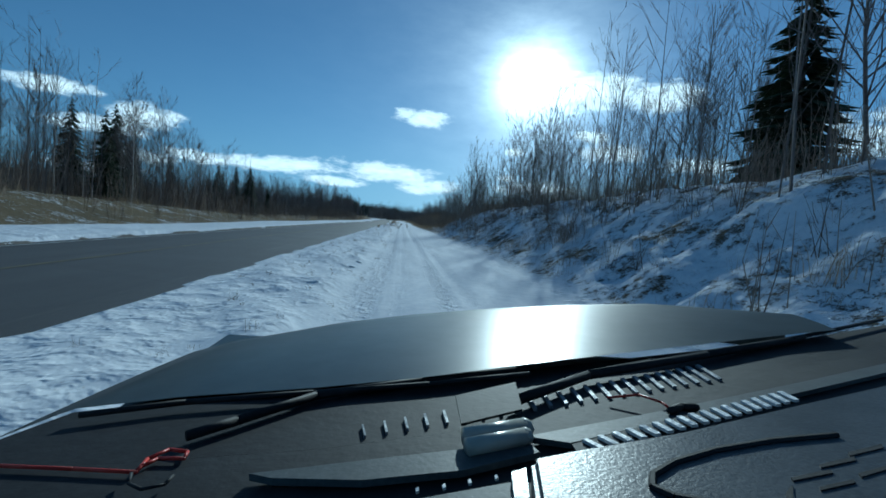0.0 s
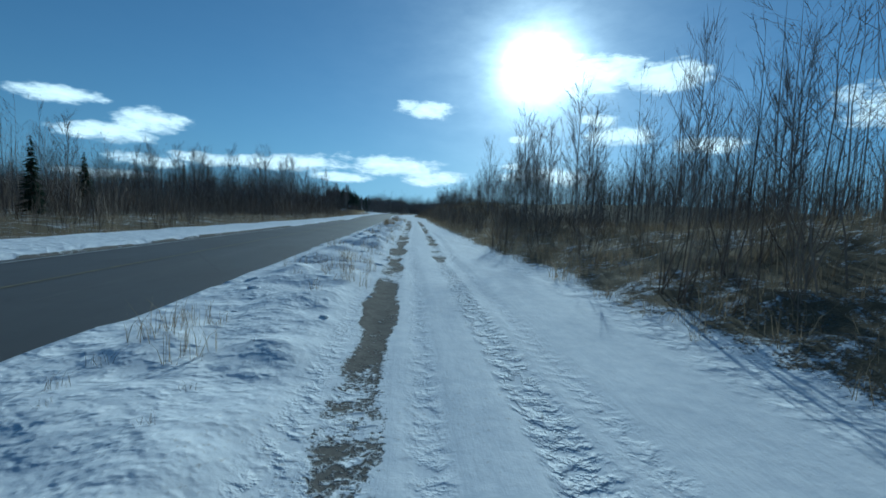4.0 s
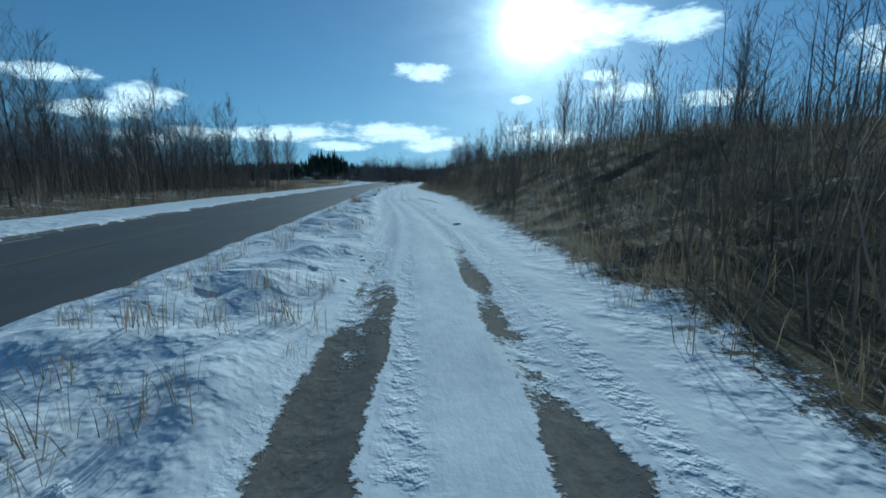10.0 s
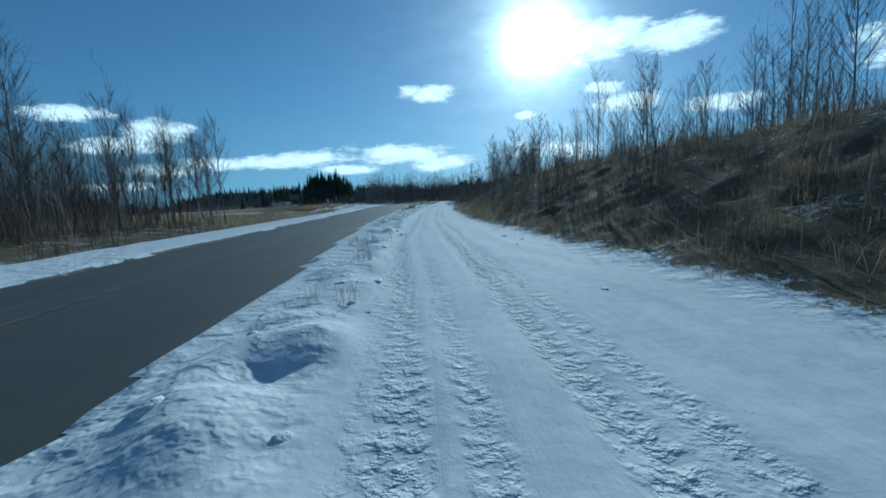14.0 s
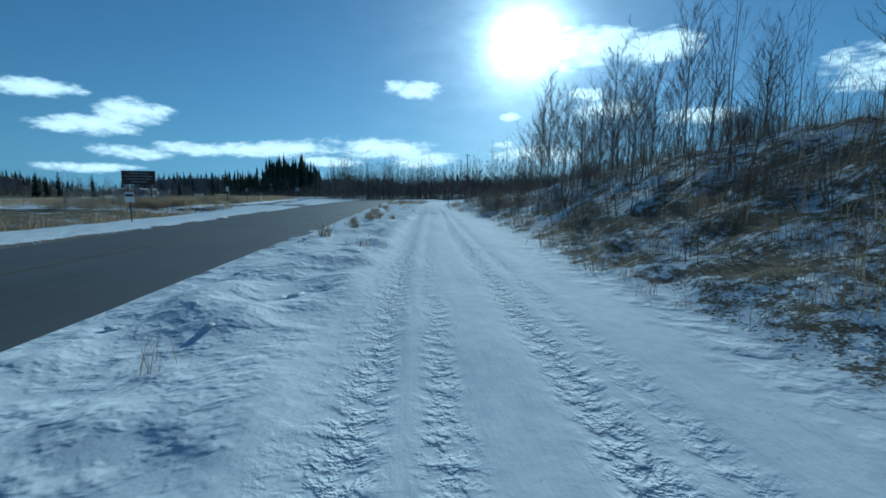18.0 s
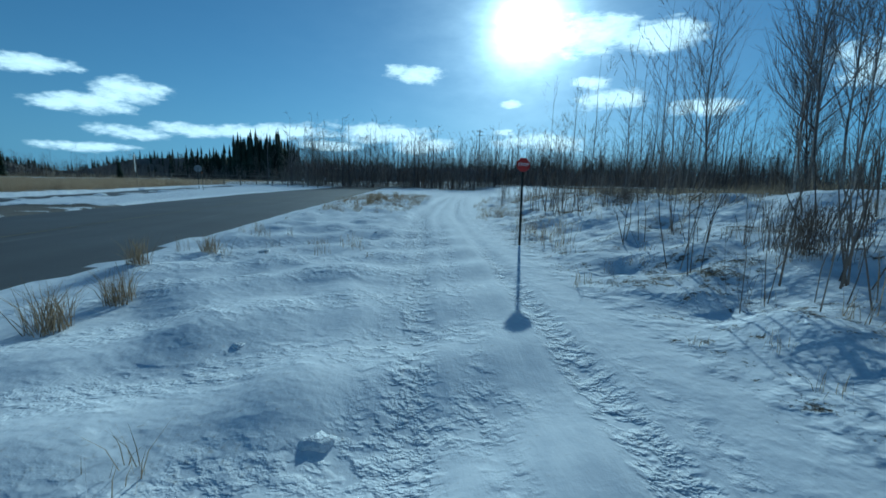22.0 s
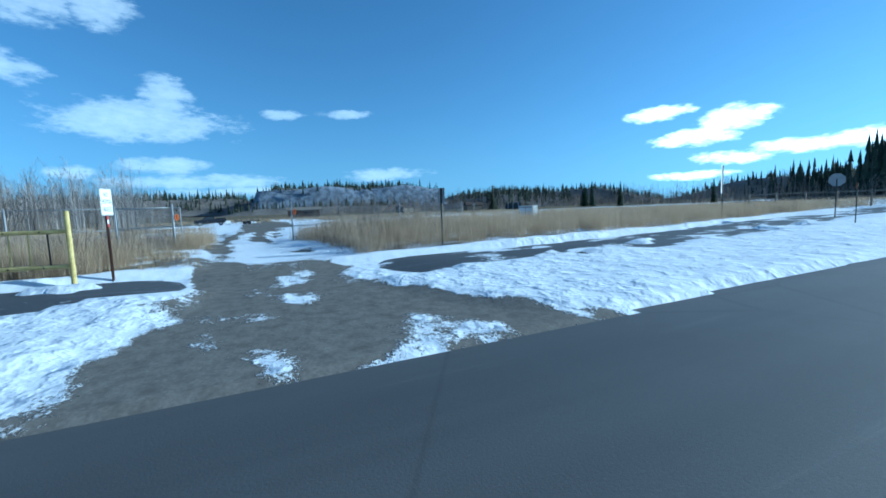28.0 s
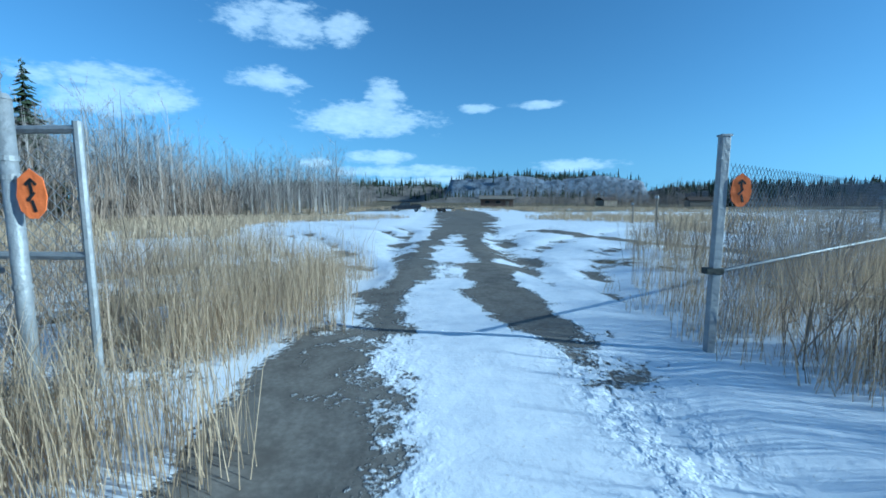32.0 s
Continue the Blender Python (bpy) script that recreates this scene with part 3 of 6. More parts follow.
    bare = np.interp(-x, [36, 42, 50, 60, 80, 100, 114], [0.2, 1.0, 1.8, 2.8, 4.0, 4.4, 2.0])
    s -= snowy * 0.50 * (1 - sstep(np.abs(off + 0.9 * (grain(x, y, 1.6) - 0.5)), bare - 0.9, bare + 0.9)) * sstep(-x, 35, 41) * (0.7 + 0.5 * grain(x * 0.5, y * 1.5, 1.4))
    s -= 0.36 * snowy * wheel_arcs(x, y)
    s += np.where(yard & (x > -40), 0.30, 0.0) * (grain(x, y, 0.5) - 0.5)
    side = np.abs(y - np.interp(x, [-42, -36, -32, -29], [243.2, 244.6, 246.2, 249.5]))
    s -= 0.45 * (1 - sstep(side, 0.25, 0.7)) * (x < -29) * (x > -42)
    s = np.where((y < -12) | (y > 300) | (np.abs(x + 10) > 130), np.where(x < -130, 0.34, 0.5), s)
    return np.clip(s, 0, 1)


def stone_cover(x, y):
    tm, tb = track_mid(y), toe(y)
    g = np.where((x > tm - 1.2) & (x < tb), 1.0, 0.0)
    g = np.where(entrance(x, y), 1.0, g)
    g = np.where((np.abs(y - drive_mid(x)) < 2.3) & (x < -16) & (x > -34), 1.0, g)
    g = np.where((x < -11) & (x > -19) & (y > 226), 0.9, g)
    g = np.where((x < -33) & (x > -125) & (y > 225) & (y < 262), 0.9, g)
    g = np.where((x > road_right(y) - 0.5) & (x < road_right(y) + 0.6), 1.0, g)
    g = np.where((x < road_left(y) + 0.5) & (x > road_left(y) - 0.5), 1.0, g)
    return g


yard_smooth = (Y > 225) * sstep(-X, 17, 20) * (1 - sstep(np.abs(Y - drive_mid(X)), 5, 8))
swept = 0.65 * sstep(Y, 214, 222) * (1 - sstep(Y, 244, 248)) * (X > -5) * (X < 3)
packed = np.maximum(np.maximum(yard_smooth, swept), sstep(X, track_mid(Y) - 1.5, track_mid(Y) - 1.0) * (1 - sstep(X, toe(Y) - 0.5, toe(Y))))
for key, values in (("snow", snow_cover(X, Y)), ("gravel", stone_cover(X, Y)), ("packed", packed), ("churn", churned(X, Y))):
    at = land.attributes.new(key, "FLOAT", "POINT")
    at.data.foreach_set("value", values.astype(np.float32).ravel())
ground = tagged(new("ground", land), "snow-covered ground with gravel ruts and dead grass", "ground", kind="structure")


def strip(name, ys, left, right, z, mat, across=6):
    """A ribbon of paving along y, with a low crown."""
    k = np.linspace(0, 1, across + 1)
    px = left[:, None] * (1 - k) + right[:, None] * k
    py = np.repeat(ys[:, None], across + 1, 1)
    pz = np.reshape(z, (-1, 1)) + 0.05 * (1 - (2 * k - 1) ** 2)[None, :] + 0 * px
    i = np.arange(px.size).reshape(px.shape)
    q = np.stack([i[:-1, :-1], i[:-1, 1:], i[1:, 1:], i[1:, :-1]], -1).reshape(-1, 4)
    return new(name, np_mesh(name, np.stack([px, py, pz], -1).reshape(-1, 3), q, mat, True))


ys = np.concatenate([spread(-200, 300, 2.0), spread(300, 700, 10)])
tagged(strip("road", ys, road_left(ys), road_right(ys), -0.02, M_ROAD), "two-lane road of worn grey asphalt, cleared of snow", "road", kind="structure")
for lo, hi, end in ((226, 238.6, 238.6), (241.0, 330, 241.0)):
    ys = np.arange(lo, hi, 0.4)
    pl, pr = path_sides(ys)
    tagged(strip("pavement", ys, pl, pr, -0.02 + 0.11 * sstep(np.abs(ys - end), 0.2, 2.2), M_PATH, 4), "asphalt path half covered in patches of snow", "path", kind="structure")
ys = spread(-60, 130, 1.0)
wob = 0.03 * (grain(ys * 0, ys, 4) - 0.5)
tagged(strip("edge_line", ys, road_left(ys) + 0.55 + wob, road_left(ys) + 0.66 + wob, 0.012, M_LINE, 1), "worn white line along the road's edge", "road marking", kind="structure")
ys = spread(-60, 300, 1.0)
mid = (road_left(ys) + road_right(ys)) / 2
tagged(strip("centre_line", ys, mid - 0.05, mid + 0.05, 0.036, M_YLINE, 1), "faded yellow centre line, almost worn away", "road marking", kind="structure")

# ---- vegetation ----
class Sticks:
    """Collects tapered three- to five-sided twigs into arrays."""

    def __init__(self):
        self.v, self.f, self.n = [], [], 0

    def line(self, pts, radii, sides=3):
        pts = np.asarray(pts, float)
        k = len(pts)
        d = np.gradient(pts, axis=0)
        d /= np.linalg.norm(d, axis=1)[:, None] + 1e-9
        side = np.cross(d, (0.31, 0.17, 0.93) if abs(d[0, 2]) < 0.9 else (1.0, 0.2, 0.0))
        side /= np.linalg.norm(side, axis=1)[:, None] + 1e-9
        other = np.cross(d, side)
        rims = 1 if sides == 2 else sides
        for s in range(sides):
            a = 2 * math.pi * s / sides
            self.v.append(pts + (side * math.cos(a) + other * math.sin(a)) * np.asarray(radii)[:, None])
        base = self.n
        for i in range(k - 1):
            for s in range(rims):
                t = (s + 1) % sides
                self.f.append((base + s * k + i, base + t * k + i, base + t * k + i + 1, base + s * k + i + 1))
        self.n += sides * k

    def arrays(self):
        return np.concatenate(self.v), np.array(self.f, np.int32)


def bare_tree(seed, tall, limbs, twigs, lean=0.05, low=0.25, thin=1.0, up=0.9, fine=0.0075):
    """A leafless tree: a wavering trunk, and limbs with twigs."""
    r = np.random.default_rng(seed)
    trunk, crown = Sticks(), Sticks()
    k = 8 if tall > 9.5 else 5
    t = np.linspace(0, 1, k)
    bend = np.cumsum(r.normal(0, lean, (k, 2)), axis=0) * tall * 0.12
    stem = np.column_stack([bend, t * tall])
    stem[0, :2] = 0
    stem[0, 2] = -0.3
    r0 = tall * 0.0068 * thin
    trunk.line(stem, r0 * (1 - 0.88 * t), 5 if tall > 9.5 else 3)
    for i in range(limbs):
        h = low + (0.97 - low) * (i + r.random()) / limbs
        p = np.array([np.interp(h, t, stem[:, c]) for c in range(3)])
        a = r.random() * 2 * math.pi
        rise = up * (0.6 + 0.8 * r.random())
        way = np.array([math.cos(a), math.sin(a), rise])
        way /= np.linalg.norm(way)
        ln = tall * (0.10 + 0.26 * (1 - h)) * (0.6 + 0.8 * r.random())
        mid = p + way * ln * 0.5 + r.normal(0, 0.03, 3) * ln
        tip = p + way * ln + np.array([0, 0, ln * 0.18]) + r.normal(0, 0.06, 3) * ln
        rb = max(r0 * (1 - 0.85 * h) * 0.5, 0.008)
        crown.line([p, mid, tip], [rb, rb * 0.7, 0.004], 3 if tall > 9.5 else 2)
        for _ in range(twigs):
            f = 0.3 + 0.65 * r.random()
            q = p * (1 - f) + tip * f + (mid - (p + tip) / 2) * 1.5 * f * (1 - f)
            w2 = way + r.normal(0, 0.55, 3) + np.array([0, 0, 0.35])
            w2 /= np.linalg.norm(w2)
            l2 = ln * (0.22 + 0.35 * r.random())
            crown.line([q, q + w2 * l2], [fine, 0.003], 2)
    return trunk.arrays(), crown.arrays()


def conifer(seed, tall, wide, rows, ragged=0.3, bare=0.1):
    """A spruce or pine: whorls of drooping boughs, each a folded fan of needles."""
    r = np.random.default_rng(seed)
    trunk = Sticks()
    trunk.line([(0, 0, -0.3), (0, 0, tall * 0.5), (0, 0, tall)], [tall * 0.014, tall * 0.009, 0.01], 6)
    v, f = [], []
    for i in range(rows):
        h = bare + (1 - bare) * (i / rows) ** 0.92
        reach = wide * (1 - h) ** 0.85 * 0.5 + 0.12
        n = max(5, int(11 - 5 * h))
        for j in range(n):
            a = 2 * math.pi * (j + r.random() * 0.8) / n
            ln = reach * (1 - ragged + 2 * ragged * r.random())
            z = tall * h + r.normal(0, 0.12)
            ux, uy = math.cos(a), math.sin(a)
            droop = ln * (0.25 + 0.3 * r.random())
            for s in (-1, 0, 1):
                w = ln * 0.28
                b = len(v)
                ox, oy = -uy * s * w * 0.7, ux * s * w * 0.7
                v += [(ux * 0.05, uy * 0.05, z + 0.1), (ux * ln * 0.55 - uy * w * 0.5 + ox, uy * ln * 0.55 + ux * w * 0.5 + oy, z - droop * 0.35 - r.random() * 0.1),
                      (ux * ln * (1 - 0.15 * abs(s)) + ox, uy * ln * (1 - 0.15 * abs(s)) + oy, z - droop * 0.7), (ux * ln * 0.55 + uy * w * 0.5 + ox, uy * ln * 0.55 - ux * w * 0.5 + oy, z - droop * 0.55)]
                f.append((b, b + 1, b + 2, b + 3))
    return trunk.arrays(), (np.array(v), np.array(f, np.int32))


def tree_kind(name, made, barkmat, crownmat, label, group):
    """A tree thing at the origin, to be copied about."""
    (tv, tf), (cv, cf) = made
    ob = empty(name, Matrix(), label, "tree", group)
    for key, v, f, m in (("trunk", tv, tf, barkmat), ("crown", cv, cf, crownmat)):
        o = new(key, np_mesh(key, v, f, m))
        o.parent = ob
    return ob


def ground_z(x, y):
    return float(height(np.array([x]), np.array([y]))[0])


def settle(ob, x, y, turn, size, sink=0.05):
    return pose(x, y, ground_z(x, y) - sink, 0, 0, turn) @ Matrix.Scale(size, 4)


def place(kind, x, y, size):
    c = copy_thing(kind, Matrix())
    c.matrix_basis = settle(kind, x, y, random.uniform(0, 360), size)
    return c


ASPEN = [tree_kind("aspen_tree", bare_tree(s, 10.0, 40, 14, 0.05, 0.28, 1.0, 1.5), M_BIRCH, M_TWIG, "slender bare aspen with pale grey bark", "trees along the road") for s in (1, 2)]
GREY = [tree_kind("bare_tree", bare_tree(s, 10.0, 46, 15, 0.09, 0.2, 1.0, 1.35), M_BARK, M_TWIG, "leafless tree with dark grey bark and fine twigs", "trees along the road") for s in (5, 6)]
WIDE = tree_kind("bare_tree", bare_tree(9, 9.6, 50, 16, 0.06, 0.22, 1.2, 0.6), M_BARK, M_TWIG, "spreading leafless tree with a rounded crown", "trees along the road")
SPRUCE = [tree_kind("spruce_tree", conifer(s, 10.0, w, 26), M_BARK, M_NEEDLE, "dark green narrow spruce among bare trees", "spruces") for s, w in ((11, 3.4), (12, 4.4))]
PINE = tree_kind("pine_tree", conifer(14, 10.0, 4.0, 30, 0.5, 0.10), M_BARK, M_NEEDLE, "large dark pine with ragged boughs on the bank", "spruces")

# single trees that stand out
place(PINE, 18.4, 19.0, 1.3)
for x, y, s in ((-31, 33, 1.15), (-44, 26, 1.2), (-34.5, 48, 1.05), (-38, 92, 1.0), (-39, 90, 0.75), (-40, 114, 0.72), (-62, 181, 1.25), (-65, 202, 1.45), (-60, 195, 1.1), (-120, 352, 0.95), (-127, 356, 0.8), (-113, 358, 0.9), (-138, 366, 1.0), (-90, 372, 0.8), (-150, 330, 0.85), (-156, 334, 1.0), (-45, 72, 0.95), (-47, 80, 1.1), (-36, 70, 0.8), (-27, 79, 0.75), (-29, 84, 0.9), (-31, 77, 0.7), (-33, 88, 0.95), (-28, 92, 0.6), (-26, 40, 0.8), (-29, 46, 1.0), (-36, 60, 0.9)):
    place(random.choice(SPRUCE), x, y, s)
place(WIDE, -25.8, 168, 0.78)
place(WIDE, -21, 160, 0.7)
place(GREY[0], 17.6, 99, 1.1)
place(WIDE, 21.9, 216, 0.85)
place(WIDE, 27.0, 150, 1.0)
place(WIDE, 31.4, 192, 1.05)


def belt(n, xs, ys, sizes, kinds):
    for i in range(n):
        x, y = random.uniform(*xs), random.uniform(*ys)
        place(random.choice(kinds), x, y, random.uniform(*sizes))


belt(12, (16, 27), (22, 38), (0.85, 1.25), ASPEN + GREY)
belt(17, (12, 26), (36, 60), (0.8, 1.2), ASPEN + GREY)
belt(14, (9, 24), (56, 84), (0.8, 1.25), ASPEN + GREY)
belt(20, (10, 26), (84, 122), (0.6, 1.05), ASPEN + GREY)
belt(26, (14, 32), (122, 205), (0.6, 1.0), ASPEN + GREY)
belt(20, (13, 26), (205, 246), (0.65, 0.95), GREY + ASPEN)
belt(16, (11, 19), (215, 238), (0.7, 1.0), GREY + ASPEN)
belt(52, (-44, -22), (14, 66), (0.75, 1.15), ASPEN + GREY)
belt(16, (-42, -26), (66, 100), (0.55, 0.85), ASPEN + GREY)
belt(52, (-45, -21), (130, 182), (0.75, 1.15), ASPEN + GREY)
belt(14, (-33, -20), (178, 196), (0.65, 0.9), ASPEN + GREY)
belt(9, (12, 24), (-2, 12), (0.8, 1.2), ASPEN + GREY)
belt(9, (-24, -17.5), (187, 197), (0.7, 0.95), ASPEN + GREY)
for ob in (*ASPEN, *GREY, WIDE, *SPRUCE, PINE):
    for o in (*ob.children_recursive, ob):
        bpy.data.objects.remove(o)


def scatter(name, kinds, spots, sizes, mat, label, category, seed=3):
    """Many small plants joined into one mesh."""
    r = np.random.default_rng(seed)
    V, F, n = [], [], 0
    zs = height(spots[:, 0], spots[:, 1])
    for (x, y), z in zip(spots, zs):
        v, f = kinds[r.integers(len(kinds))]
        a, s = r.random() * 2 * math.pi, r.uniform(*sizes)
        c, q = math.cos(a) * s, math.sin(a) * s
        V.append(np.column_stack([v[:, 0] * c - v[:, 1] * q + x, v[:, 0] * q + v[:, 1] * c + y, v[:, 2] * s * r.uniform(0.85, 1.15) + z - 0.04]))
        F.append(f + n)
        n += len(v)
    return tagged(new(name, np_mesh(name, np.concatenate(V), np.concatenate(F), mat)), label, category, kind="stuff")


def region(n, xs, ys, keep=None, seed=1):
    r = np.random.default_rng(seed)
    p = np.column_stack([r.uniform(*xs, n), r.uniform(*ys, n)])
    return p if keep is None else p[keep(p[:, 0], p[:, 1])]


def joined(made):
    (tv, tf), (cv, cf) = made
    return np.concatenate([tv, cv]), np.concatenate([tf, cf + len(tv)])


SAPLINGS = [joined(bare_tree(30 + i, 7.0, 15, 5, 0.07, 0.2, 0.7)) for i in range(6)]
FARTREES = [joined(bare_tree(40 + i, 9.0, 17, 3, 0.08, 0.1, 1.2, 0.75, 0.024)) for i in range(5)]

spots = np.concatenate([
    region(420, (-55, -19), (5, 62), seed=1), region(700, (-95, -30), (55, 150), seed=2), region(560, (-60, -19.5), (128, 196), lambda x, y: (y < 184) | (x > -36), 3),
    region(300, (-110, -60), (140, 190), seed=4)])
scatter("woods_beside_road", SAPLINGS, spots, (0.7, 1.35), M_WOODS, "dense bare young woods across the road", "woods", 5)
spots = np.concatenate([
    region(420, (7, 40), (-8, 62), seed=6), region(400, (9.5, 38), (58, 118), seed=7),
    region(330, (14, 48), (118, 200), seed=8), region(300, (11, 50), (200, 262), seed=9)])
scatter("woods_on_bank", SAPLINGS, spots, (0.5, 1.2), M_WOODS, "thicket of bare saplings on the bank", "woods", 6)
def yard_spots(sets):
    p = np.concatenate(sets)
    return np.column_stack(swung(p[:, 0], p[:, 1]))


PALE = [joined(bare_tree(70 + i, 9.0, 18, 7, 0.06, 0.25, 1.2, 0.9, 0.011)) for i in range(5)]
scatter("woods_by_field", PALE, yard_spots([region(620, (-92, -40), (190, 224), lambda x, y: y < 220 + 0.12 * (x + 42), 10), region(330, (-160, -88), (196, 232), None, 13)]), (0.75, 1.2), M_BIRCHWOODS, "stand of pale bare birches beside the field", "woods", 7)
# far edges of the woods
far = np.concatenate([
    region(1100, (-260, -22), (350, 500), lambda x, y: (y > 362 - 0.28 * x) & (y < 412 - 0.28 * x), 11), region(900, (-25, 130), (292, 370), lambda x, y: y > 300 + 0.15 * x, 12),
    region(420, (40, 130), (150, 300), None, 14), region(650, (38, 100), (-20, 160), None, 18), region(300, (-150, -90), (20, 140), None, 19), region(500, (-330, -150), (120, 330), lambda x, y: np.abs(y - 245) > 22 + 0.12 * (-150 - x), 15),
    region(500, (-330, -190), (310, 440), lambda x, y: y > 340 + 0.3 * (x + 190), 16), region(300, (-60, 60), (420, 560), None, 17), region(900, (-20, 110), (286, 330), lambda x, y: (y > 294 + 0.15 * x), 20)])
scatter("far_woods", FARTREES, far, (0.45, 1.3), M_WOODS, "distant bare woods closing the view", "woods", 8)


def fir_shape(seed):
    r = np.random.default_rng(seed)
    v, f = [], []
    for k in range(5):
        z0, z1, rad = k * 1.7, k * 1.7 + 3.0, 1.7 - 0.32 * k
        b = len(v)
        for s in range(6):
            a = s * math.pi / 3 + r.random()
            q = rad * (0.7 + 0.5 * r.random())
            v.append((math.cos(a) * q, math.sin(a) * q, z0 + r.random() * 0.5))
        v.append((0, 0, z1))
        f += [(b + s, b + (s + 1) % 6, b + 6) for s in range(6)]
    return np.array(v), np.array(f, np.int32)


FIRS = [fir_shape(s) for s in range(4)]


def hill(name, cx, cy, lx, ly, tall, turn, label, mat=M_FAR, flat=0.5, firs=500, seed=1, dense=(0.8, 1.3), bare=0.0):
    """A far rise with a rough outline, and the conifers that cover it."""
    r = np.random.default_rng(seed)
    k = 48
    u, v = np.meshgrid(np.linspace(-1, 1, k), np.linspace(-1, 1, k), indexing="ij")
    q = np.clip(1 - np.maximum(np.abs(u), np.abs(v) ** 1.2), 0, 1)
    z = tall * sstep(q, 0, flat) * (0.75 + 0.5 * grain(u * lx, v * ly, max(lx, ly) * 0.4)) + grain(u * lx, v * ly, 9) * tall * 0.10 + grain(u * lx, v * ly, 4) * tall * 0.05 - 1.0
    c, s = math.cos(radians(turn)), math.sin(radians(turn))
    px, py = cx + u * lx * c - v * ly * s, cy + u * lx * s + v * ly * c
    i = np.arange(u.size).reshape(u.shape)
    fq = np.stack([i[:-1, :-1], i[1:, :-1], i[1:, 1:], i[:-1, 1:]], -1).reshape(-1, 4)
    tagged(new(name, np_mesh(name, np.stack([px, py, z], -1).reshape(-1, 3), fq, mat, True)), label, "hill", kind="structure")
    a, b = r.integers(0, k, firs), r.integers(0, k, firs)
    ok = z[a, b] > tall * 0.12
    V, F, n = [], [], 0
    sparse = []
    for p, w in zip(a[ok], b[ok]):
        fv, ff = FIRS[r.integers(4)]
        s2 = r.uniform(*dense)
        if r.random() < bare:
            tv, tf = FARTREES[r.integers(5)]
            sparse.append((tv * (s2, s2, s2 * r.uniform(0.7, 1.25)) + (px[p, w] + r.normal(0, 2.5), py[p, w] + r.normal(0, 2.5), z[p, w] - 0.6), tf))
            continue
        V.append(fv * (s2, s2, s2 * r.uniform(0.8, 1.25)) + (px[p, w] + r.normal(0, 2.5), py[p, w] + r.normal(0, 2.5), z[p, w] - 0.6))
        F.append(ff + n)
        n += len(fv)
    if sparse:
        starts = np.cumsum([0] + [len(tv) for tv, tf in sparse])
        me = np_mesh(name, np.concatenate([tv for tv, tf in sparse]), np.concatenate([tf + k for (tv, tf), k in zip(sparse, starts)]), M_WOODS)
        tagged(new(name + "_woods", me), "bare brown trees on a distant rise", "woods", kind="stuff")
    if n:
        tagged(new(name + "_conifers", np_mesh(name, np.concatenate(V), np.concatenate(F), M_FARFIR)), "dark conifers covering a distant hill", "woods", kind="stuff")


hill("backdrop_ridge", -130, 700, 190, 60, 14, 8, "dark wooded ridge beyond the road", firs=2200, seed=2, dense=(0.35, 0.95), bare=0.4)
hill("backdrop_ridge", 150, 640, 190, 60, 13, -6, "dark wooded ridge beyond the road", firs=1800, seed=3, dense=(0.35, 0.95), bare=0.5)
hill("backdrop_ridge", -420, 560, 150, 60, 13, 30, "low wooded ridge past the field", firs=1500, seed=4, dense=(0.4, 0.95), bare=0.5)
hill("backdrop_rise", 75, 345, 60, 25, 4.5, -10, "wooded rise past the crossing", firs=1000, seed=15, dense=(0.4, 0.8), bare=0.93)
hill("backdrop_grove", -54, 404, 13, 9, 3, 10, "dense dark grove of spruces", firs=420, seed=5, dense=(0.75, 1.65))
hill("backdrop_grove", -78, 418, 16, 9, 2, 10, "dense dark grove of spruces", firs=150, seed=25, dense=(0.6, 1.15))
hill("backdrop_grove", -33, 415, 10, 8, 2, 10, "dense dark grove of spruces", firs=90, seed=26, dense=(0.5, 1.1))
hill("backdrop_hill", *swung(-455, 391), 62, 95, 20, -9, "flat-topped rocky hill with a pale cut face", mat=M_ROCK, flat=0.12, firs=260, seed=6, dense=(0.35, 0.8), bare=0.35)
hill("backdrop_hill_crown", *swung(-468, 397), 50, 98, 22, -9, "wooded crown of the rocky hill", flat=0.3, firs=1100, seed=7, dense=(0.35, 0.9), bare=0.25)
hill("backdrop_ridge", *swung(-560, 190), 90, 160, 16, 5, "low wooded hill behind the yard", firs=2200, seed=8, dense=(0.5, 1.1), bare=0.5)
hill("backdrop_ridge", *swung(-300, 470), 110, 30, 8, -15, "line of dark conifers past the field", firs=1000, seed=9, dense=(0.4, 0.9), bare=0.4)
hill("backdrop_foot", *swung(-385, 345), 25, 90, 5, -9, "wooded foot of the rocky hill", firs=420, seed=19, dense=(0.4, 0.9), bare=0.6)


def stem_clump(seed, stems, tall, spreads, twigs=2, thick=1.0):
    r = np.random.default_rng(seed)
    s = Sticks()
    for _ in range(stems):
        a, d = r.random() * 6.283, r.random() * spreads
        b = np.array([math.cos(a) * d, math.sin(a) * d, 0])
        h = tall * (0.5 + 0.6 * r.random())
        tip = b + np.array([r.normal(0, 0.16) * h, r.normal(0, 0.16) * h, h])
        mid = (b + tip) / 2 + r.normal(0, 0.04, 3) * h
        s.line([b, mid, tip], [0.011 * thick, 0.009 * thick, 0.003], 2)
        for _ in range(twigs):
            f = 0.4 + 0.5 * r.random()
            q = b * (1 - f) + tip * f
            s.line([q, q + np.array([r.normal(0, 0.2), r.normal(0, 0.2), 0.3]) * h * 0.7], [0.007 * thick, 0.003 * thick], 2)
    return s.arrays()


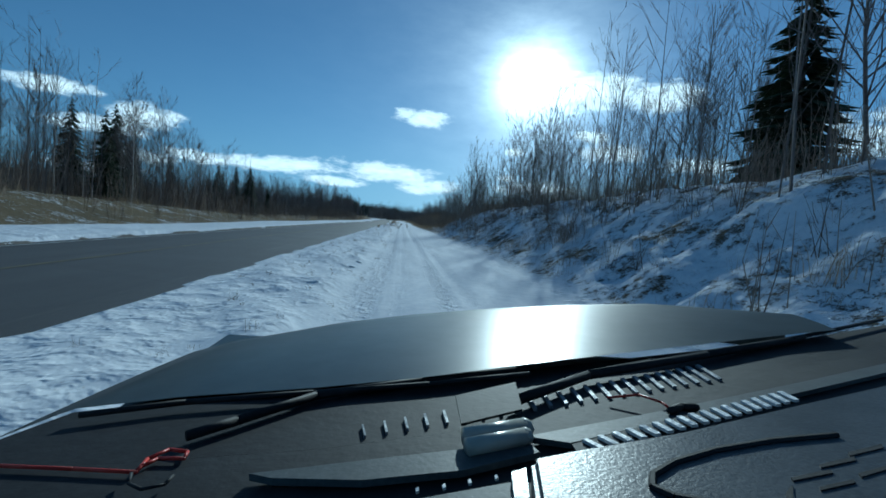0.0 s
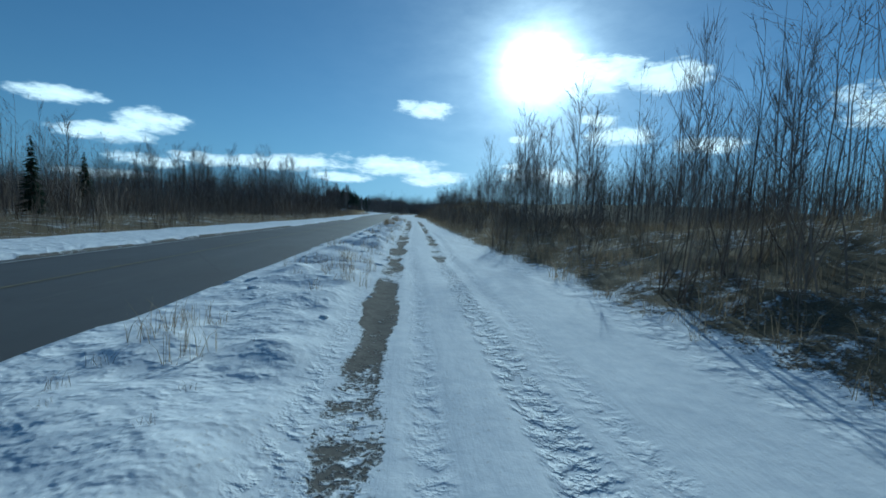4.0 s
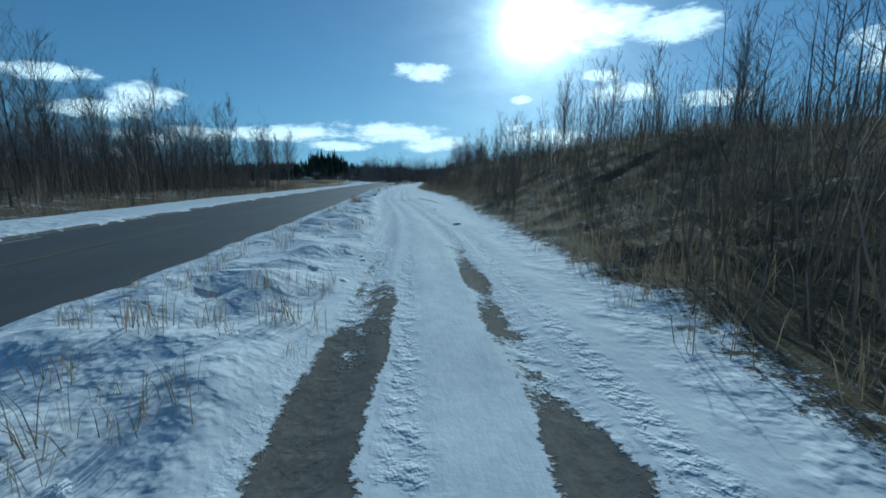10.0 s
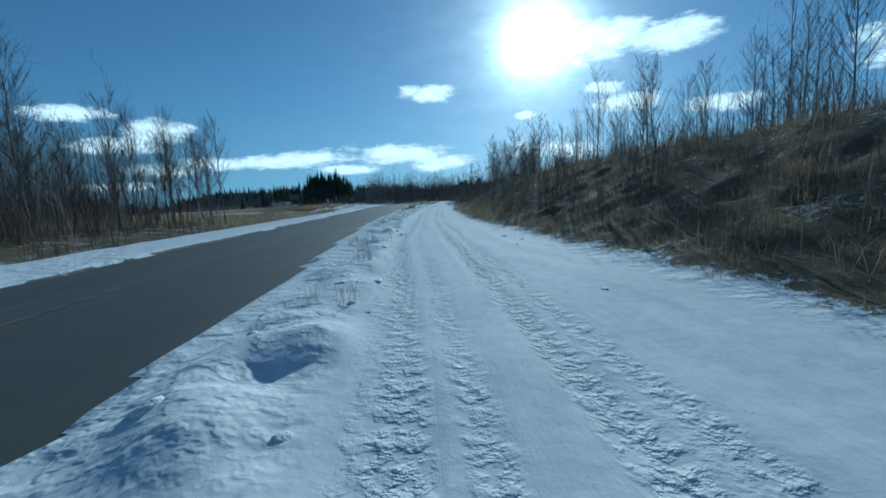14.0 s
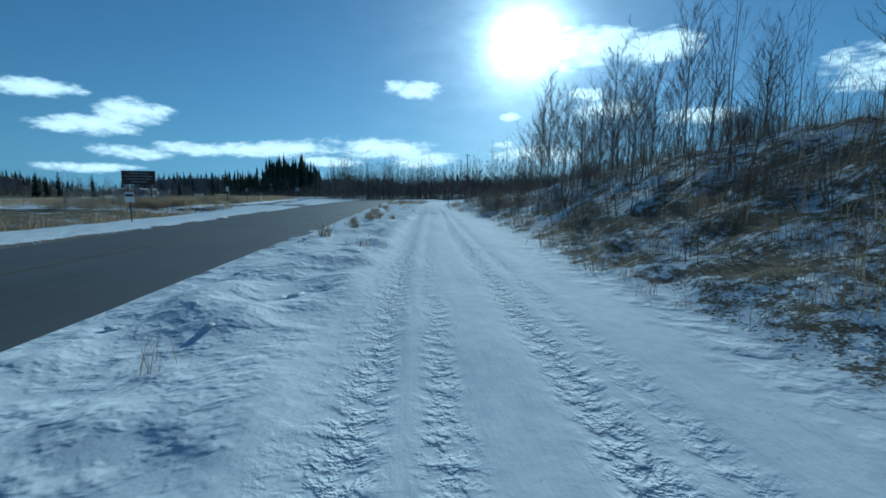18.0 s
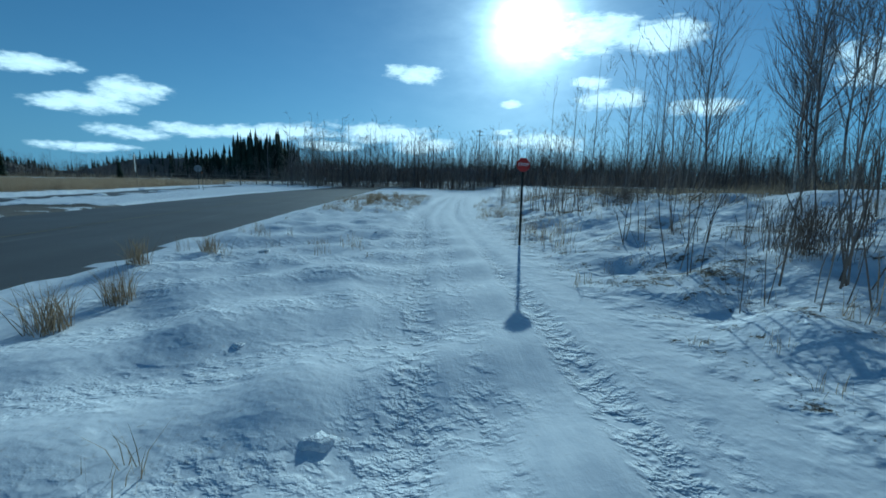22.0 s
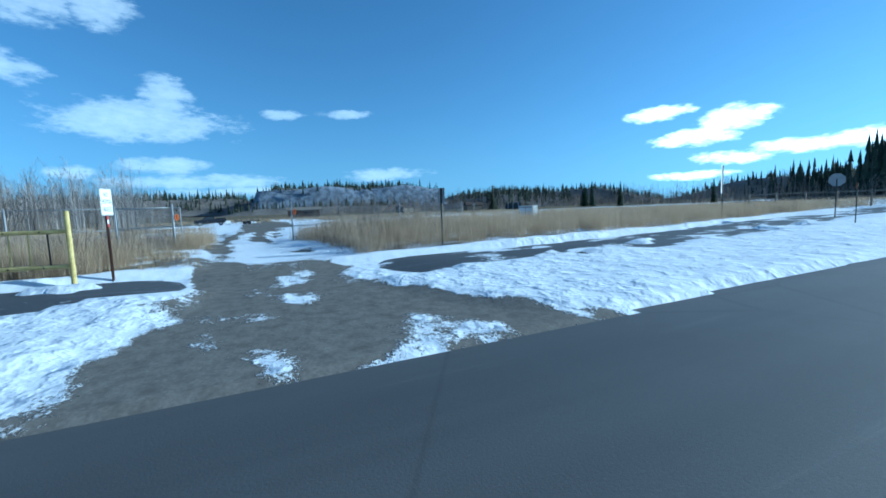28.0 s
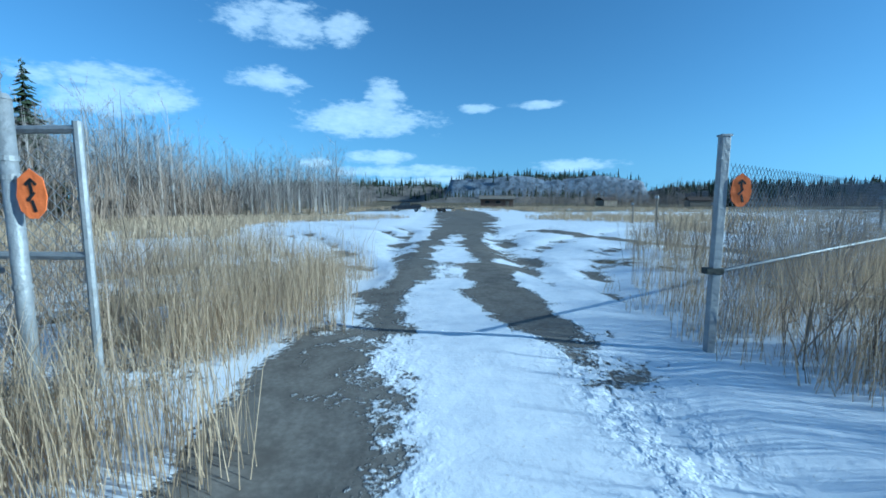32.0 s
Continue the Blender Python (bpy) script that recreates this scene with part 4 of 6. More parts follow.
BRUSH = [stem_clump(60 + i, 6, 1.7, 0.5) for i in range(6)]
spots = np.concatenate([
    region(2300, (3.6, 20), (-6, 60), lambda x, y: (x > toe(y) + 1.2) & ((x > toe(y) + 3.2) | (grain(x, y, 1.6) > 0.58)), 21), region(1000, (3.3, 18), (56, 125), lambda x, y: (x > toe(y) + 0.9) & (grain(x, y, 4) > 0.33), 22),
    region(1100, (3.0, 18), (120, 186), lambda x, y: (x > toe(y) + 1.3) & (grain(x, y, 3) > 0.3), 23), region(800, (3, 18), (184, 262), lambda x, y: (x > toe(y) + 1.5) & ((y < 222) | (grain(x, y, 3) > 0.55)), 24)])
scatter("brush_on_bank", BRUSH, spots, (0.45, 1.25), M_BRUSH, "tangled brown brush and dead stems on the snowy bank", "brush", 11)
spots = np.concatenate([region(1100, (-40, -14), (0, 130), lambda x, y: x < road_left(y) - 6, 25), region(900, (-34, -15), (120, 186), lambda x, y: x < road_left(y) - 5.5, 26),
                        region(500, (-60, -18), (60, 120), None, 27)])
tall = np.concatenate([region(700, (-48, -20), (4, 66), None, 51), region(900, (-70, -24), (60, 135), None, 52), region(700, (-46, -20), (125, 194), None, 53)])
scatter("thicket_across_road", BRUSH, tall, (1.3, 2.5), M_BRUSH, "dense brown thicket under the bare trees", "brush", 17)
edge = np.concatenate([
    region(3000, (-260, -15), (350, 470), lambda x, y: (y > 360 - 0.28 * x) & (y < 382 - 0.28 * x), 61), region(500, (40, 90), (-20, 300), None, 66), region(2000, (-20, 130), (285, 340), lambda x, y: (y > 298 + 0.15 * x) & (y < 315 + 0.15 * x), 62),
    region(600, (-330, -190), (310, 440), lambda x, y: (y > 338 + 0.3 * (x + 190)), 63), region(300, (-330, -150), (120, 330), lambda x, y: np.abs(y - 245) > 22 + 0.12 * (-150 - x), 64), region(450, (-95, -42), (196, 222), lambda x, y: y < 219 + 0.12 * (x + 42), 65)])
scatter("undergrowth_of_far_woods", BRUSH, edge, (1.8, 4.0), M_BRUSH, "grey-brown undergrowth along the distant woods", "brush", 18)
weeds = np.concatenate([region(330, (-27.2, -20.5), (229, 237.0), lambda x, y: grain(x, y, 1.4) > 0.36, 71), region(110, (-31, -26.0), (229, 236.6), None, 72), region(140, (-36, -28.5), (242.5, 250), lambda x, y: y > drive_mid(x) + apron_half(x), 73), region(330, (-28, -20.5), (241.4, 247), lambda x, y: grain(x, y, 1.2) > 0.42, 76)])
scatter("weeds_by_fence", BRUSH, weeds, (0.3, 0.62), M_BRUSH, "reddish-brown weed stalks along the fence", "weeds", 19)
scatter("brush_across_road", BRUSH, spots, (0.5, 1.2), M_BRUSH, "brown brush along the ditch across the road", "brush", 12)


def grass_clump(seed, blades, tall, spreads, wide=0.012, lean=0.22):
    """Flat bent blades, each in two lengths."""
    r = np.random.default_rng(seed)
    v, f = [], []
    for _ in range(blades):
        a, d, h = r.random() * 6.283, spreads * math.sqrt(r.random()), tall * r.uniform(0.55, 1.1)
        bx, by = math.cos(a) * d, math.sin(a) * d
        t = r.random() * 6.283
        wx, wy = math.cos(t) * wide, math.sin(t) * wide
        lx, ly = r.normal(0, lean) * h, r.normal(0, lean) * h
        b = len(v)
        v += [(bx - wx, by - wy, 0), (bx + wx, by + wy, 0), (bx + lx * 0.35 - wx * 0.7, by + ly * 0.35 - wy * 0.7, h * 0.6), (bx + lx * 0.35 + wx * 0.7, by + ly * 0.35 + wy * 0.7, h * 0.6),
              (bx + lx, by + ly, h)]
        f += [(b, b + 1, b + 3), (b, b + 3, b + 2), (b + 2, b + 3, b + 4)]
    return np.array(v), np.array(f, np.int32)


REEDS = [grass_clump(80 + i, 38, 1.1, 0.36, 0.0034, 0.17) for i in range(7)]
FINE = [grass_clump(90 + i, 16, 0.42, 0.2, 0.0038, 0.3) for i in range(5)]


def off_drive(x, y):
    pl, pr = path_sides(y)
    return (x < pl - 0.3) & ~entrance(x, y) & ~entrance(x, y - 0.8) & ~entrance(x, y + 0.6)


spots = np.concatenate([
    region(4300, (-31, -19.6), (240.9, 275), lambda x, y: off_drive(x, y) & (y > drive_mid(x) + 1.6 + 0.5 * grain(x, y, 1.5)) & ((x > -28) | (y > 240.2 + 0.9 * (-26 - x))), 31),
    region(1500, (-22.6, -19.6), (226, 237.4), lambda x, y: off_drive(x, y) & (y < drive_mid(x) - 1.9 - 0.5 * grain(x, y, 1.2)) & (grain(x, y, 1.3) > 0.42), 32),
    region(420, (-28, -22.6), (224, 236.6), lambda x, y: (y < drive_mid(x) - 2.4) & (grain(x, y, 1.2) > 0.62), 33),
    region(150, (-30.5, -25.4), (236.7, 237.9), lambda x, y: grain(x, y, 0.9) > 0.40, 34),
    region(420, (-34, -27), (230, 237.2), lambda x, y: (y < drive_mid(x) - np.interp(-x, [27, 31, 34], [1.7, 2.4, 4.2])) & (grain(x, y, 1.3) > 0.4), 38),
    region(420, (-38, -28), (241, 250), lambda x, y: (y > drive_mid(x) + np.interp(-x, [27, 31, 34], [2.0, 3.0, 4.4])) & (grain(x, y, 1.5) > 0.45), 39),
    region(900, (-29, -21), (262, 292), off_drive, 35)])
scatter("dry_reeds", REEDS, spots, (0.42, 0.82), M_REED, "tall dry tan reeds standing in the snow", "reeds", 13)
spots = np.concatenate([region(1500, (-175, -107), (190, 300), None, 83), region(900, (-76, -53), (218, 268), lambda x, y: np.abs(y - drive_mid(x)) > apron_half(x) + 0.3, 84), region(6500, (-150, -34), (205, 345), lambda x, y: (np.abs(y - drive_mid(x)) > apron_half(x) + 0.3) & ((x > -55) | (np.abs(y - 238) > 12)) & (grain(x, y, 14) > 0.36), 36),
                        region(650, (-52, -36), (224, 239), lambda x, y: (y < drive_mid(x) - apron_half(x) - 0.2) & (grain(x, y, 2) > 0.3), 74), region(350, (-52, -38), (245, 252), lambda x, y: (y > drive_mid(x) + apron_half(x)) & (grain(x, y, 2) > 0.4), 75),
                        region(1100, (-45, -12.5), (186, 232), lambda x, y: (x < road_left(y) - 4.0) & (grain(x, y, 8) > 0.35), 37)])
scatter("field_grass", [grass_clump(86 + i, 14, 0.6, 0.5, 0.016, 0.25) for i in range(4)], spots, (0.6, 1.2), M_REED, "short tan grass of the open field", "grass", 14)
spots = np.concatenate([
    region(800, (-3.2, 0), (60, 130), lambda x, y: (x > road_right(y) + 0.35) & (x < track_mid(y) - 1.1) & (grain(x, y, 2.2) > 0.48), 41),
    region(900, (-3, 3), (241, 262), lambda x, y: (x > road_right(y) + 0.4) & (x < track_mid(y) - 1.6) & (grain(x, y, 1.5) > 0.36), 54),
    region(420, (-5, 0), (130, 250), lambda x, y: (x > road_right(y) + 0.35) & (x < track_mid(y) - 1.2) & (grain(x, y, 2.4) > 0.6), 42),
    region(2600, (1, 14), (56, 260), lambda x, y: (x > toe(y) + 0.25) & (grain(x, y, 3) > 0.36), 43), region(900, (3, 14), (-6, 58), lambda x, y: (x > toe(y) + 0.3) & (grain(x, y, 3) > 0.45), 44),
    region(1300, (-22, -11), (-6, 226), lambda x, y: (x < road_left(y) - 2.7) & (grain(x, y, 3) > 0.4), 45)])
scatter("verge_weeds", FINE, spots, (0.4, 0.95), M_WEED, "dead weeds poking through the snow", "weeds", 15)
spots = region(420, (-3.1, -0.6), (-6, 62), lambda x, y: (x > road_right(y) + 0.3) & (grain(x, y, 1.3) > 0.45), 40)
scatter("verge_stubble", FINE, spots, (0.18, 0.45), M_BRUSH, "short dark stubble poking through the verge snow", "weeds", 20)

spots = np.concatenate([region(1900, (-31, -19.5), (228, 238.2), lambda x, y: (y < drive_mid(x) - 1.5 - 0.5 * grain(x, y, 1.1)) & (grain(x, y, 1.2) > 0.40), 81),
                        region(500, (-34, -26), (241, 248), lambda x, y: (y > drive_mid(x) + apron_half(x) - 0.4) & (grain(x, y, 1.2) > 0.45), 82)])
scatter("grass_by_gate", FINE, spots, (0.4, 1.0), M_REED, "short tan grass poking through thin snow by the gate", "grass", 22)

BANK = [grass_clump(100 + i, 21, 0.5, 0.42, 0.0045, 0.3) for i in range(6)]
spots = np.concatenate([
    region(1700, (3, 15), (58, 125), lambda x, y: x > toe(y) + 0.5, 46), region(3200, (1, 16), (118, 190), lambda x, y: x > toe(y) + 0.9, 47),
    region(2800, (1, 16), (184, 258), lambda x, y: (x > toe(y) + 0.5) & (grain(x, y, 1.8) > np.interp(y, [215, 228], [0.40, 0.62])), 48), region(900, (3, 15), (-6, 60), lambda x, y: (x > toe(y) + 0.8) & (grain(x, y, 1.8) > 0.45), 49),
    region(1200, (-24, -12), (-6, 200), lambda x, y: x < road_left(y) - 3.6, 50)])
scatter("bank_grass", BANK, spots, (0.5, 1.3), M_WEED, "matted brown dead grass covering the bank", "grass", 16)

# ---- things by the gate ----
def sign_post(bm, tall, mat_thick=0.035):
    """A U-channel post from the ground up."""
    box(bm, (0.036, 0.010, tall + 0.3), (0, 0.012, tall / 2 - 0.15))
    box(bm, (0.008, 0.030, tall + 0.3), (-0.019, 0, tall / 2 - 0.15))
    box(bm, (0.008, 0.030, tall + 0.3), (0.019, 0, tall / 2 - 0.15))


def stand(name, x, y, turn, label, category, group="", lean=0.0):
    return empty(name, pose(x, y, ground_z(x, y), lean, 0, turn), label, category, group)


def round_rect(w, h, r, n=4):
    out = []
    for cx, cz, a0 in ((w / 2 - r, h / 2 - r, 0), (-w / 2 + r, h / 2 - r, 90), (-w / 2 + r, -h / 2 + r, 180), (w / 2 - r, -h / 2 + r, 270)):
        out += [(cx + r * math.cos(radians(a0 + 90 * k / n)), cz + r * math.sin(radians(a0 + 90 * k / n))) for k in range(n + 1)]
    return out


def panel(name, pts, thick, mat, parent, at, turn=(0, 0, 0), label=""):
    bm = bmesh.new()
    plate(bm, pts, thick)
    ob = part(name, bm, mat, parent, label)
    ob.matrix_basis = pose(*at, *turn)
    return ob


def piece(name, make, mat, parent, label="", smooth=False):
    bm = bmesh.new()
    make(bm)
    return part(name, bm, mat, parent, label, smooth)


# yellow barrier gate beside the path
gx0, gy0, gx1, gy1 = -18.7, 235.9, -19.2, 233.9
gate = empty("barrier_gate", pose(gx0, gy0, ground_z(gx0, gy0), 0, 0, math.degrees(math.atan2(gy1 - gy0, gx1 - gx0))),
             "yellow painted log barrier gate with thin upright bars", "gate")
gl = math.hypot(gx1 - gx0, gy1 - gy0)


def tall_post(bm):
    rod(bm, (0, 0, -0.3), (0, 0, 1.54), 0.047, 0.043, 12)
    rod(bm, (0, 0, 0.42), (0, 0, 0.46), 0.053, 0.053, 12)
    rod(bm, (0, 0, 0.98), (0, 0, 1.02), 0.052, 0.052, 12)


piece("post", tall_post, M_YELLOW, gate)
piece("post", lambda bm: (rod(bm, (gl, 0, -0.3), (gl, 0, 1.36), 0.044, 0.041, 12), rod(bm, (gl, 0, 0.8), (gl, 0, 0.84), 0.05, 0.05, 12)), M_YELLOW, gate)
for z in (0.47, 1.15):
    piece("rail", lambda bm: rod(bm, (0.03, 0, z), (gl - 0.03, 0, z), 0.042, 0.038, 10), M_YELLOW, gate)
for k in range(5):
    u = gl * (0.17 + 0.155 * k)
    piece("bar", lambda bm: rod(bm, (u, 0, 0.47), (u, 0, 1.15), 0.014, 0.014, 6), M_YELLOW if k else M_BLACK, gate)
for z in (0.47, 1.15):
    for k in range(3):
        u = gl * (0.22 + 0.28 * k)
        piece("bolt", lambda bm: rod(bm, (u, -0.05, z), (u, 0.05, z), 0.013, 0.016, 6), M_BLACK, gate)
small = panel("notice", round_rect(0.26, 0.2, 0.01), 0.004, M_WHITE, gate, (gl * 0.76, 0.07, 0.56), (0, 8, 0), "small white notice on the rail")
for k in range(3):
    piece("writing_bar", lambda bm: box(bm, (0.16 - 0.04 * (k == 1), 0.002, 0.028), (0, 0.004, 0.05 - 0.05 * k)), M_BLACK, small)

# striped bollard
bol = stand("bollard", -15.6, 235.9, 0, "white bollard with red bands and a pale top", "bollard")
piece("tube", lambda bm: rod(bm, (0, 0, -0.3), (0, 0, 1.22), 0.04, 0.038, 12), M_WHITE, bol)
for z in (1.13, 0.98, 0.90):
    piece("band", lambda bm: rod(bm, (0, 0, z - 0.022), (0, 0, z + 0.022), 0.0425, 0.0425, 12, False), M_RED, bol)
piece("cap", lambda bm: rod(bm, (0, 0, 1.22), (0, 0, 1.25), 0.044, 0.03, 12), M_WHITE, bol)

# white sign by the gate: NO MOTOR VEHICLES
nms = stand("road_sign", -19.1, 236.43, 160, "white sign forbidding motor vehicles on a rusty post", "sign")
piece("post", lambda bm: sign_post(bm, 1.36), M_RUST, nms)
piece("band", lambda bm: box(bm, (0.048, 0.004, 0.07), (0, -0.021, 1.15)), M_RED, nms, "red reflective strip")
piece("band", lambda bm: box(bm, (0.046, 0.004, 0.08), (0, -0.021, 1.07)), M_WHITE, nms, "white reflective strip")
piece("band", lambda bm: box(bm, (0.048, 0.004, 0.07), (0, -0.021, 0.99)), M_RED, nms, "red reflective strip")
board = panel("panel", round_rect(0.36, 0.54, 0.025), 0.004, M_WHITE, nms, (0, -0.026, 1.47))
for k, (line, size) in enumerate((("NO", 0.135), ("MOTOR", 0.135), ("VEHICLES", 0.135))):
    words("lettering", line, size, M_BLACK, board, (0, -0.0035, 0.15 - 0.15 * k), narrow=(0.62, 0.56, 0.46)[k])
piece("border", lambda bm: [box(bm, s, a) for s, a in (((0.34, 0.002, 0.006), (0, -0.003, 0.255)), ((0.34, 0.002, 0.006), (0, -0.003, -0.255)), ((0.006, 0.002, 0.516), (0.168, -0.003, 0)), ((0.006, 0.002, 0.516), (-0.168, -0.003, 0)))], M_BLACK, board)

# sign on a dark post, seen from behind at first
bs = stand("road_sign", -19.95, 244.5, 195, "plain metal sign plate on a dark steel post", "sign")
piece("post", lambda bm: sign_post(bm, 1.75), M_DARKPOST, bs)
panel("panel", round_rect(0.31, 0.46, 0.02), 0.004, M_STEEL, bs, (0, -0.024, 1.52))
# tall white sign further along the path
ts = stand("road_sign", -22.45, 262.8, -70, "tall narrow white sign on a dark post", "sign")
piece("post", lambda bm: sign_post(bm, 2.85), M_DARKPOST, ts)
panel("panel", round_rect(0.52, 1.5, 0.02), 0.005, M_WHITE, ts, (0, -0.026, 2.1))
panel("panel", round_rect(0.30, 0.42, 0.02), 0.005, M_DARKPOST, ts, (0, -0.028, 1.12), label="small dark plate")
piece("stripe", lambda bm: box(bm, (0.05, 0.006, 1.5), (0, -0.031, 2.1)), M_BLACK, ts)
# small post with an orange plate
ms = stand("trail_marker", -16.3, 261.3, -80, "thin dark post with a small orange marker plate", "marker")
piece("post", lambda bm: sign_post(bm, 1.6), M_DARKPOST, ms)
panel("panel", [(0.12, 0), (0, 0.12), (-0.12, 0), (0, -0.12)], 0.004, M_ORANGE, ms, (0, -0.024, 1.5))


def octagon(r):
    return [(r * math.cos(radians(22.5 + 45 * k)), r * math.sin(radians(22.5 + 45 * k))) for k in range(8)]


# the trail's own stop sign
st = stand("stop_sign", 3.35, 232.2, 3, "small red trail stop sign on a slim dark post", "sign", lean=-1.5)
piece("post", lambda bm: sign_post(bm, 1.95), M_DARKPOST, st)
oc = panel("panel", octagon(0.165), 0.004, M_RED, st, (0, -0.024, 1.86))
words("lettering", "STOP", 0.105, M_WHITE, oc, (0, -0.0035, 0))
# a stop sign seen from behind past the crossing
so = stand("stop_sign", -19.3, 267.3, 195, "grey back of a stop sign on a steel post", "sign")
piece("post", lambda bm: sign_post(bm, 2.1), M_DARKPOST, so)
panel("panel", octagon(0.36), 0.004, M_STEEL, so, (0, -0.024, 2.05))
# far white signs
for x, y, h in ((-13.3, 303.8, 1.5), (-15.5, 296.0, 1.2), (-12.9, 210.0, 1.15)):
    fs = stand("road_sign", x, y, 10, "small white marker sign beside the road", "sign", "white markers")
    piece("post", lambda bm: sign_post(bm, h), M_DARKPOST, fs)
    panel("panel", round_rect(0.34, 0.42, 0.02), 0.004, M_WHITE, fs, (0, -0.024, h - 0.1))
    panel("panel", round_rect(0.30, 0.10, 0.01), 0.004, M_BLACK, fs, (0, -0.028, h - 0.02), label="black bar")

# gate posts with orange arrows, chain-link fence on both sides
def arrow_marker(parent, at, turn, k=0.66):
    rim = [(0.0, 0.20), (0.085, 0.13), (0.105, 0.0), (0.085, -0.10), (0.03, -0.16), (-0.03, -0.16), (-0.085, -0.10), (-0.105, 0.0), (-0.085, 0.13)]
    strokes = (((0.022, 0.003, 0.09), (0.012, -0.004, -0.07), (0, -14, 0)), ((0.022, 0.003, 0.08), (-0.004, -0.004, 0.0), (0, 38, 0)), ((0.022, 0.003, 0.09), (0.0, -0.004, 0.06), (0, -8, 0)),
               ((0.02, 0.003, 0.06), (-0.014, -0.004, 0.105), (0, 45, 0)), ((0.02, 0.003, 0.06), (0.018, -0.004, 0.105), (0, -45, 0)))
    d = panel("marker", [(x * k, z * k) for x, z in rim], 0.005, M_ORANGE, parent, at, (0, 0, turn), "orange trail marker")
    piece("arrow", lambda bm: [box(bm, (s[0] * k, 0.003, s[2] * k), (a[0] * k, -0.004, a[2] * k), t) for s, a, t in strokes], M_BLACK, d)


def gate_post(x, y, tall, lean, square):
    gp = stand("gate_post", x, y, 86, "galvanised steel gate post with an orange arrow marker", "post", "gate posts", lean)
    if square:
        piece("shaft", lambda bm: (box(bm, (0.064, 0.06, tall + 0.3), (0, 0, tall / 2 - 0.15), bevel=0.006), box(bm, (0.074, 0.07, 0.015), (0, 0, tall))), M_STEEL, gp)
        piece("latch_plate", lambda bm: box(bm, (0.13, 0.075, 0.045), (-0.02, -0.01, 0.62), bevel=0.005), M_DARKPOST, gp)
        arrow_marker(gp, (0.115, -0.045, tall - 0.40), -6)
    else:
        piece("shaft", lambda bm: rod(bm, (0, 0, -0.3), (0, 0, tall), 0.036, 0.036, 14), M_STEEL, gp, smooth=True)
        piece("cap", lambda bm: rod(bm, (0, 0, tall), (0, 0, tall + 0.028), 0.04, 0.022, 14), M_STEEL, gp)
        for z in (1.24, 1.33, 0.7):
            piece("collar", lambda bm: rod(bm, (0, 0, z), (0, 0, z + 0.025), 0.041, 0.041, 14, False), M_STEEL, gp)
        arrow_marker(gp, (0.13, -0.03, tall - 0.46), 6)


gate_post(-26.15, 236.8, 1.62, 0, False)
gate_post(-27.05, 240.95, 1.6, 0, True)


def mesh_wire(length, tall, step=0.075, r=0.0022):
    """Diamond wire netting, as crossing zigzag wires."""
    s = Sticks()
    n = int(length / step)
    rows = int(tall / step)
    for i in range(-rows, n):
        for sign in (1, -1):
            a, b = (i, 0), (i + rows, rows)
            lo, hi = max(a[0], 0), min(b[0], n)
            if hi <= lo:
                continue
            z0, z1 = (lo - i), (hi - i)
            if sign < 0:
                p = [(lo * step, 0.004, (rows - z0) * step), (hi * step, 0.004, (rows - z1) * step)]
            else:
                p = [(lo * step, 0, z0 * step), (hi * step, 0, z1 * step)]
            s.line(p, [r, r], 3)
    return s.arrays()


def fence(points, top, label, lattice=True, brace=True, rails=(1.0, 0.52)):
    """Posts, a top rail, a middle rail and netting from point to point."""
    x, y = points[0]
    fe = empty("chain_link_fence", pose(x, y, ground_z(x, y)), label, "fence")
    drop = [ground_z(px, py) - ground_z(x, y) for px, py in points]
    for k, (px, py) in enumerate(points):
        if k:
            piece("post", lambda bm: rod(bm, (px - x, py - y, drop[k] - 0.3), (px - x, py - y, drop[k] + top + 0.06), 0.028, 0.028, 10), M_STEEL, fe, smooth=True)
        if k + 1 < len(points):
            qx, qy = points[k + 1]
            a, b = Vector((px - x, py - y, drop[k])), Vector((qx - x, qy - y, drop[k + 1]))
            for z in [top * share for share in rails]:
                piece("rail", lambda bm: rod(bm, a + Vector((0, 0, z)), b + Vector((0, 0, z)), 0.016, 0.016, 8), M_STEEL, fe, smooth=True)
            if lattice:
                v, f = mesh_wire((b.xy - a.xy).length, top - 0.08)
                v = v + np.column_stack([0 * v[:, 0], 0 * v[:, 0], v[:, 0] / (b.xy - a.xy).length * (b.z - a.z)])
                o = new("netting", np_mesh("netting", v, f, M_WIRE))
                o.parent = fe
                o.matrix_basis = pose(a.x, a.y, a.z + 0.06, 0, 0, math.degrees(math.atan2(b.y - a.y, b.x - a.x)))
    if brace:
        (ax, ay), (bx, by) = points[1], points[2]
        piece("brace", lambda bm: rod(bm, (ax - x, ay - y, drop[1] + top * 0.55), ((ax * 0.4 + bx * 0.6) - x, (ay * 0.4 + by * 0.6) - y, drop[1] * 0.4 + drop[2] * 0.6 + 0.05), 0.02, 0.02, 8), M_STEEL, fe)
    return fe


fence([(-26.16, 236.7), (-26.06, 235.15), (-25.95, 232.4), (-25.85, 229.6), (-25.75, 226.8), (-25.65, 224.0)], 1.52, "galvanised chain-link fence running beside the field")
fence([(-27.1, 241.05), (-31.2, 247.3), (-35.3, 253.6)], 1.46, "galvanised chain-link fence with a braced post in dry grass", rails=(0.42,))
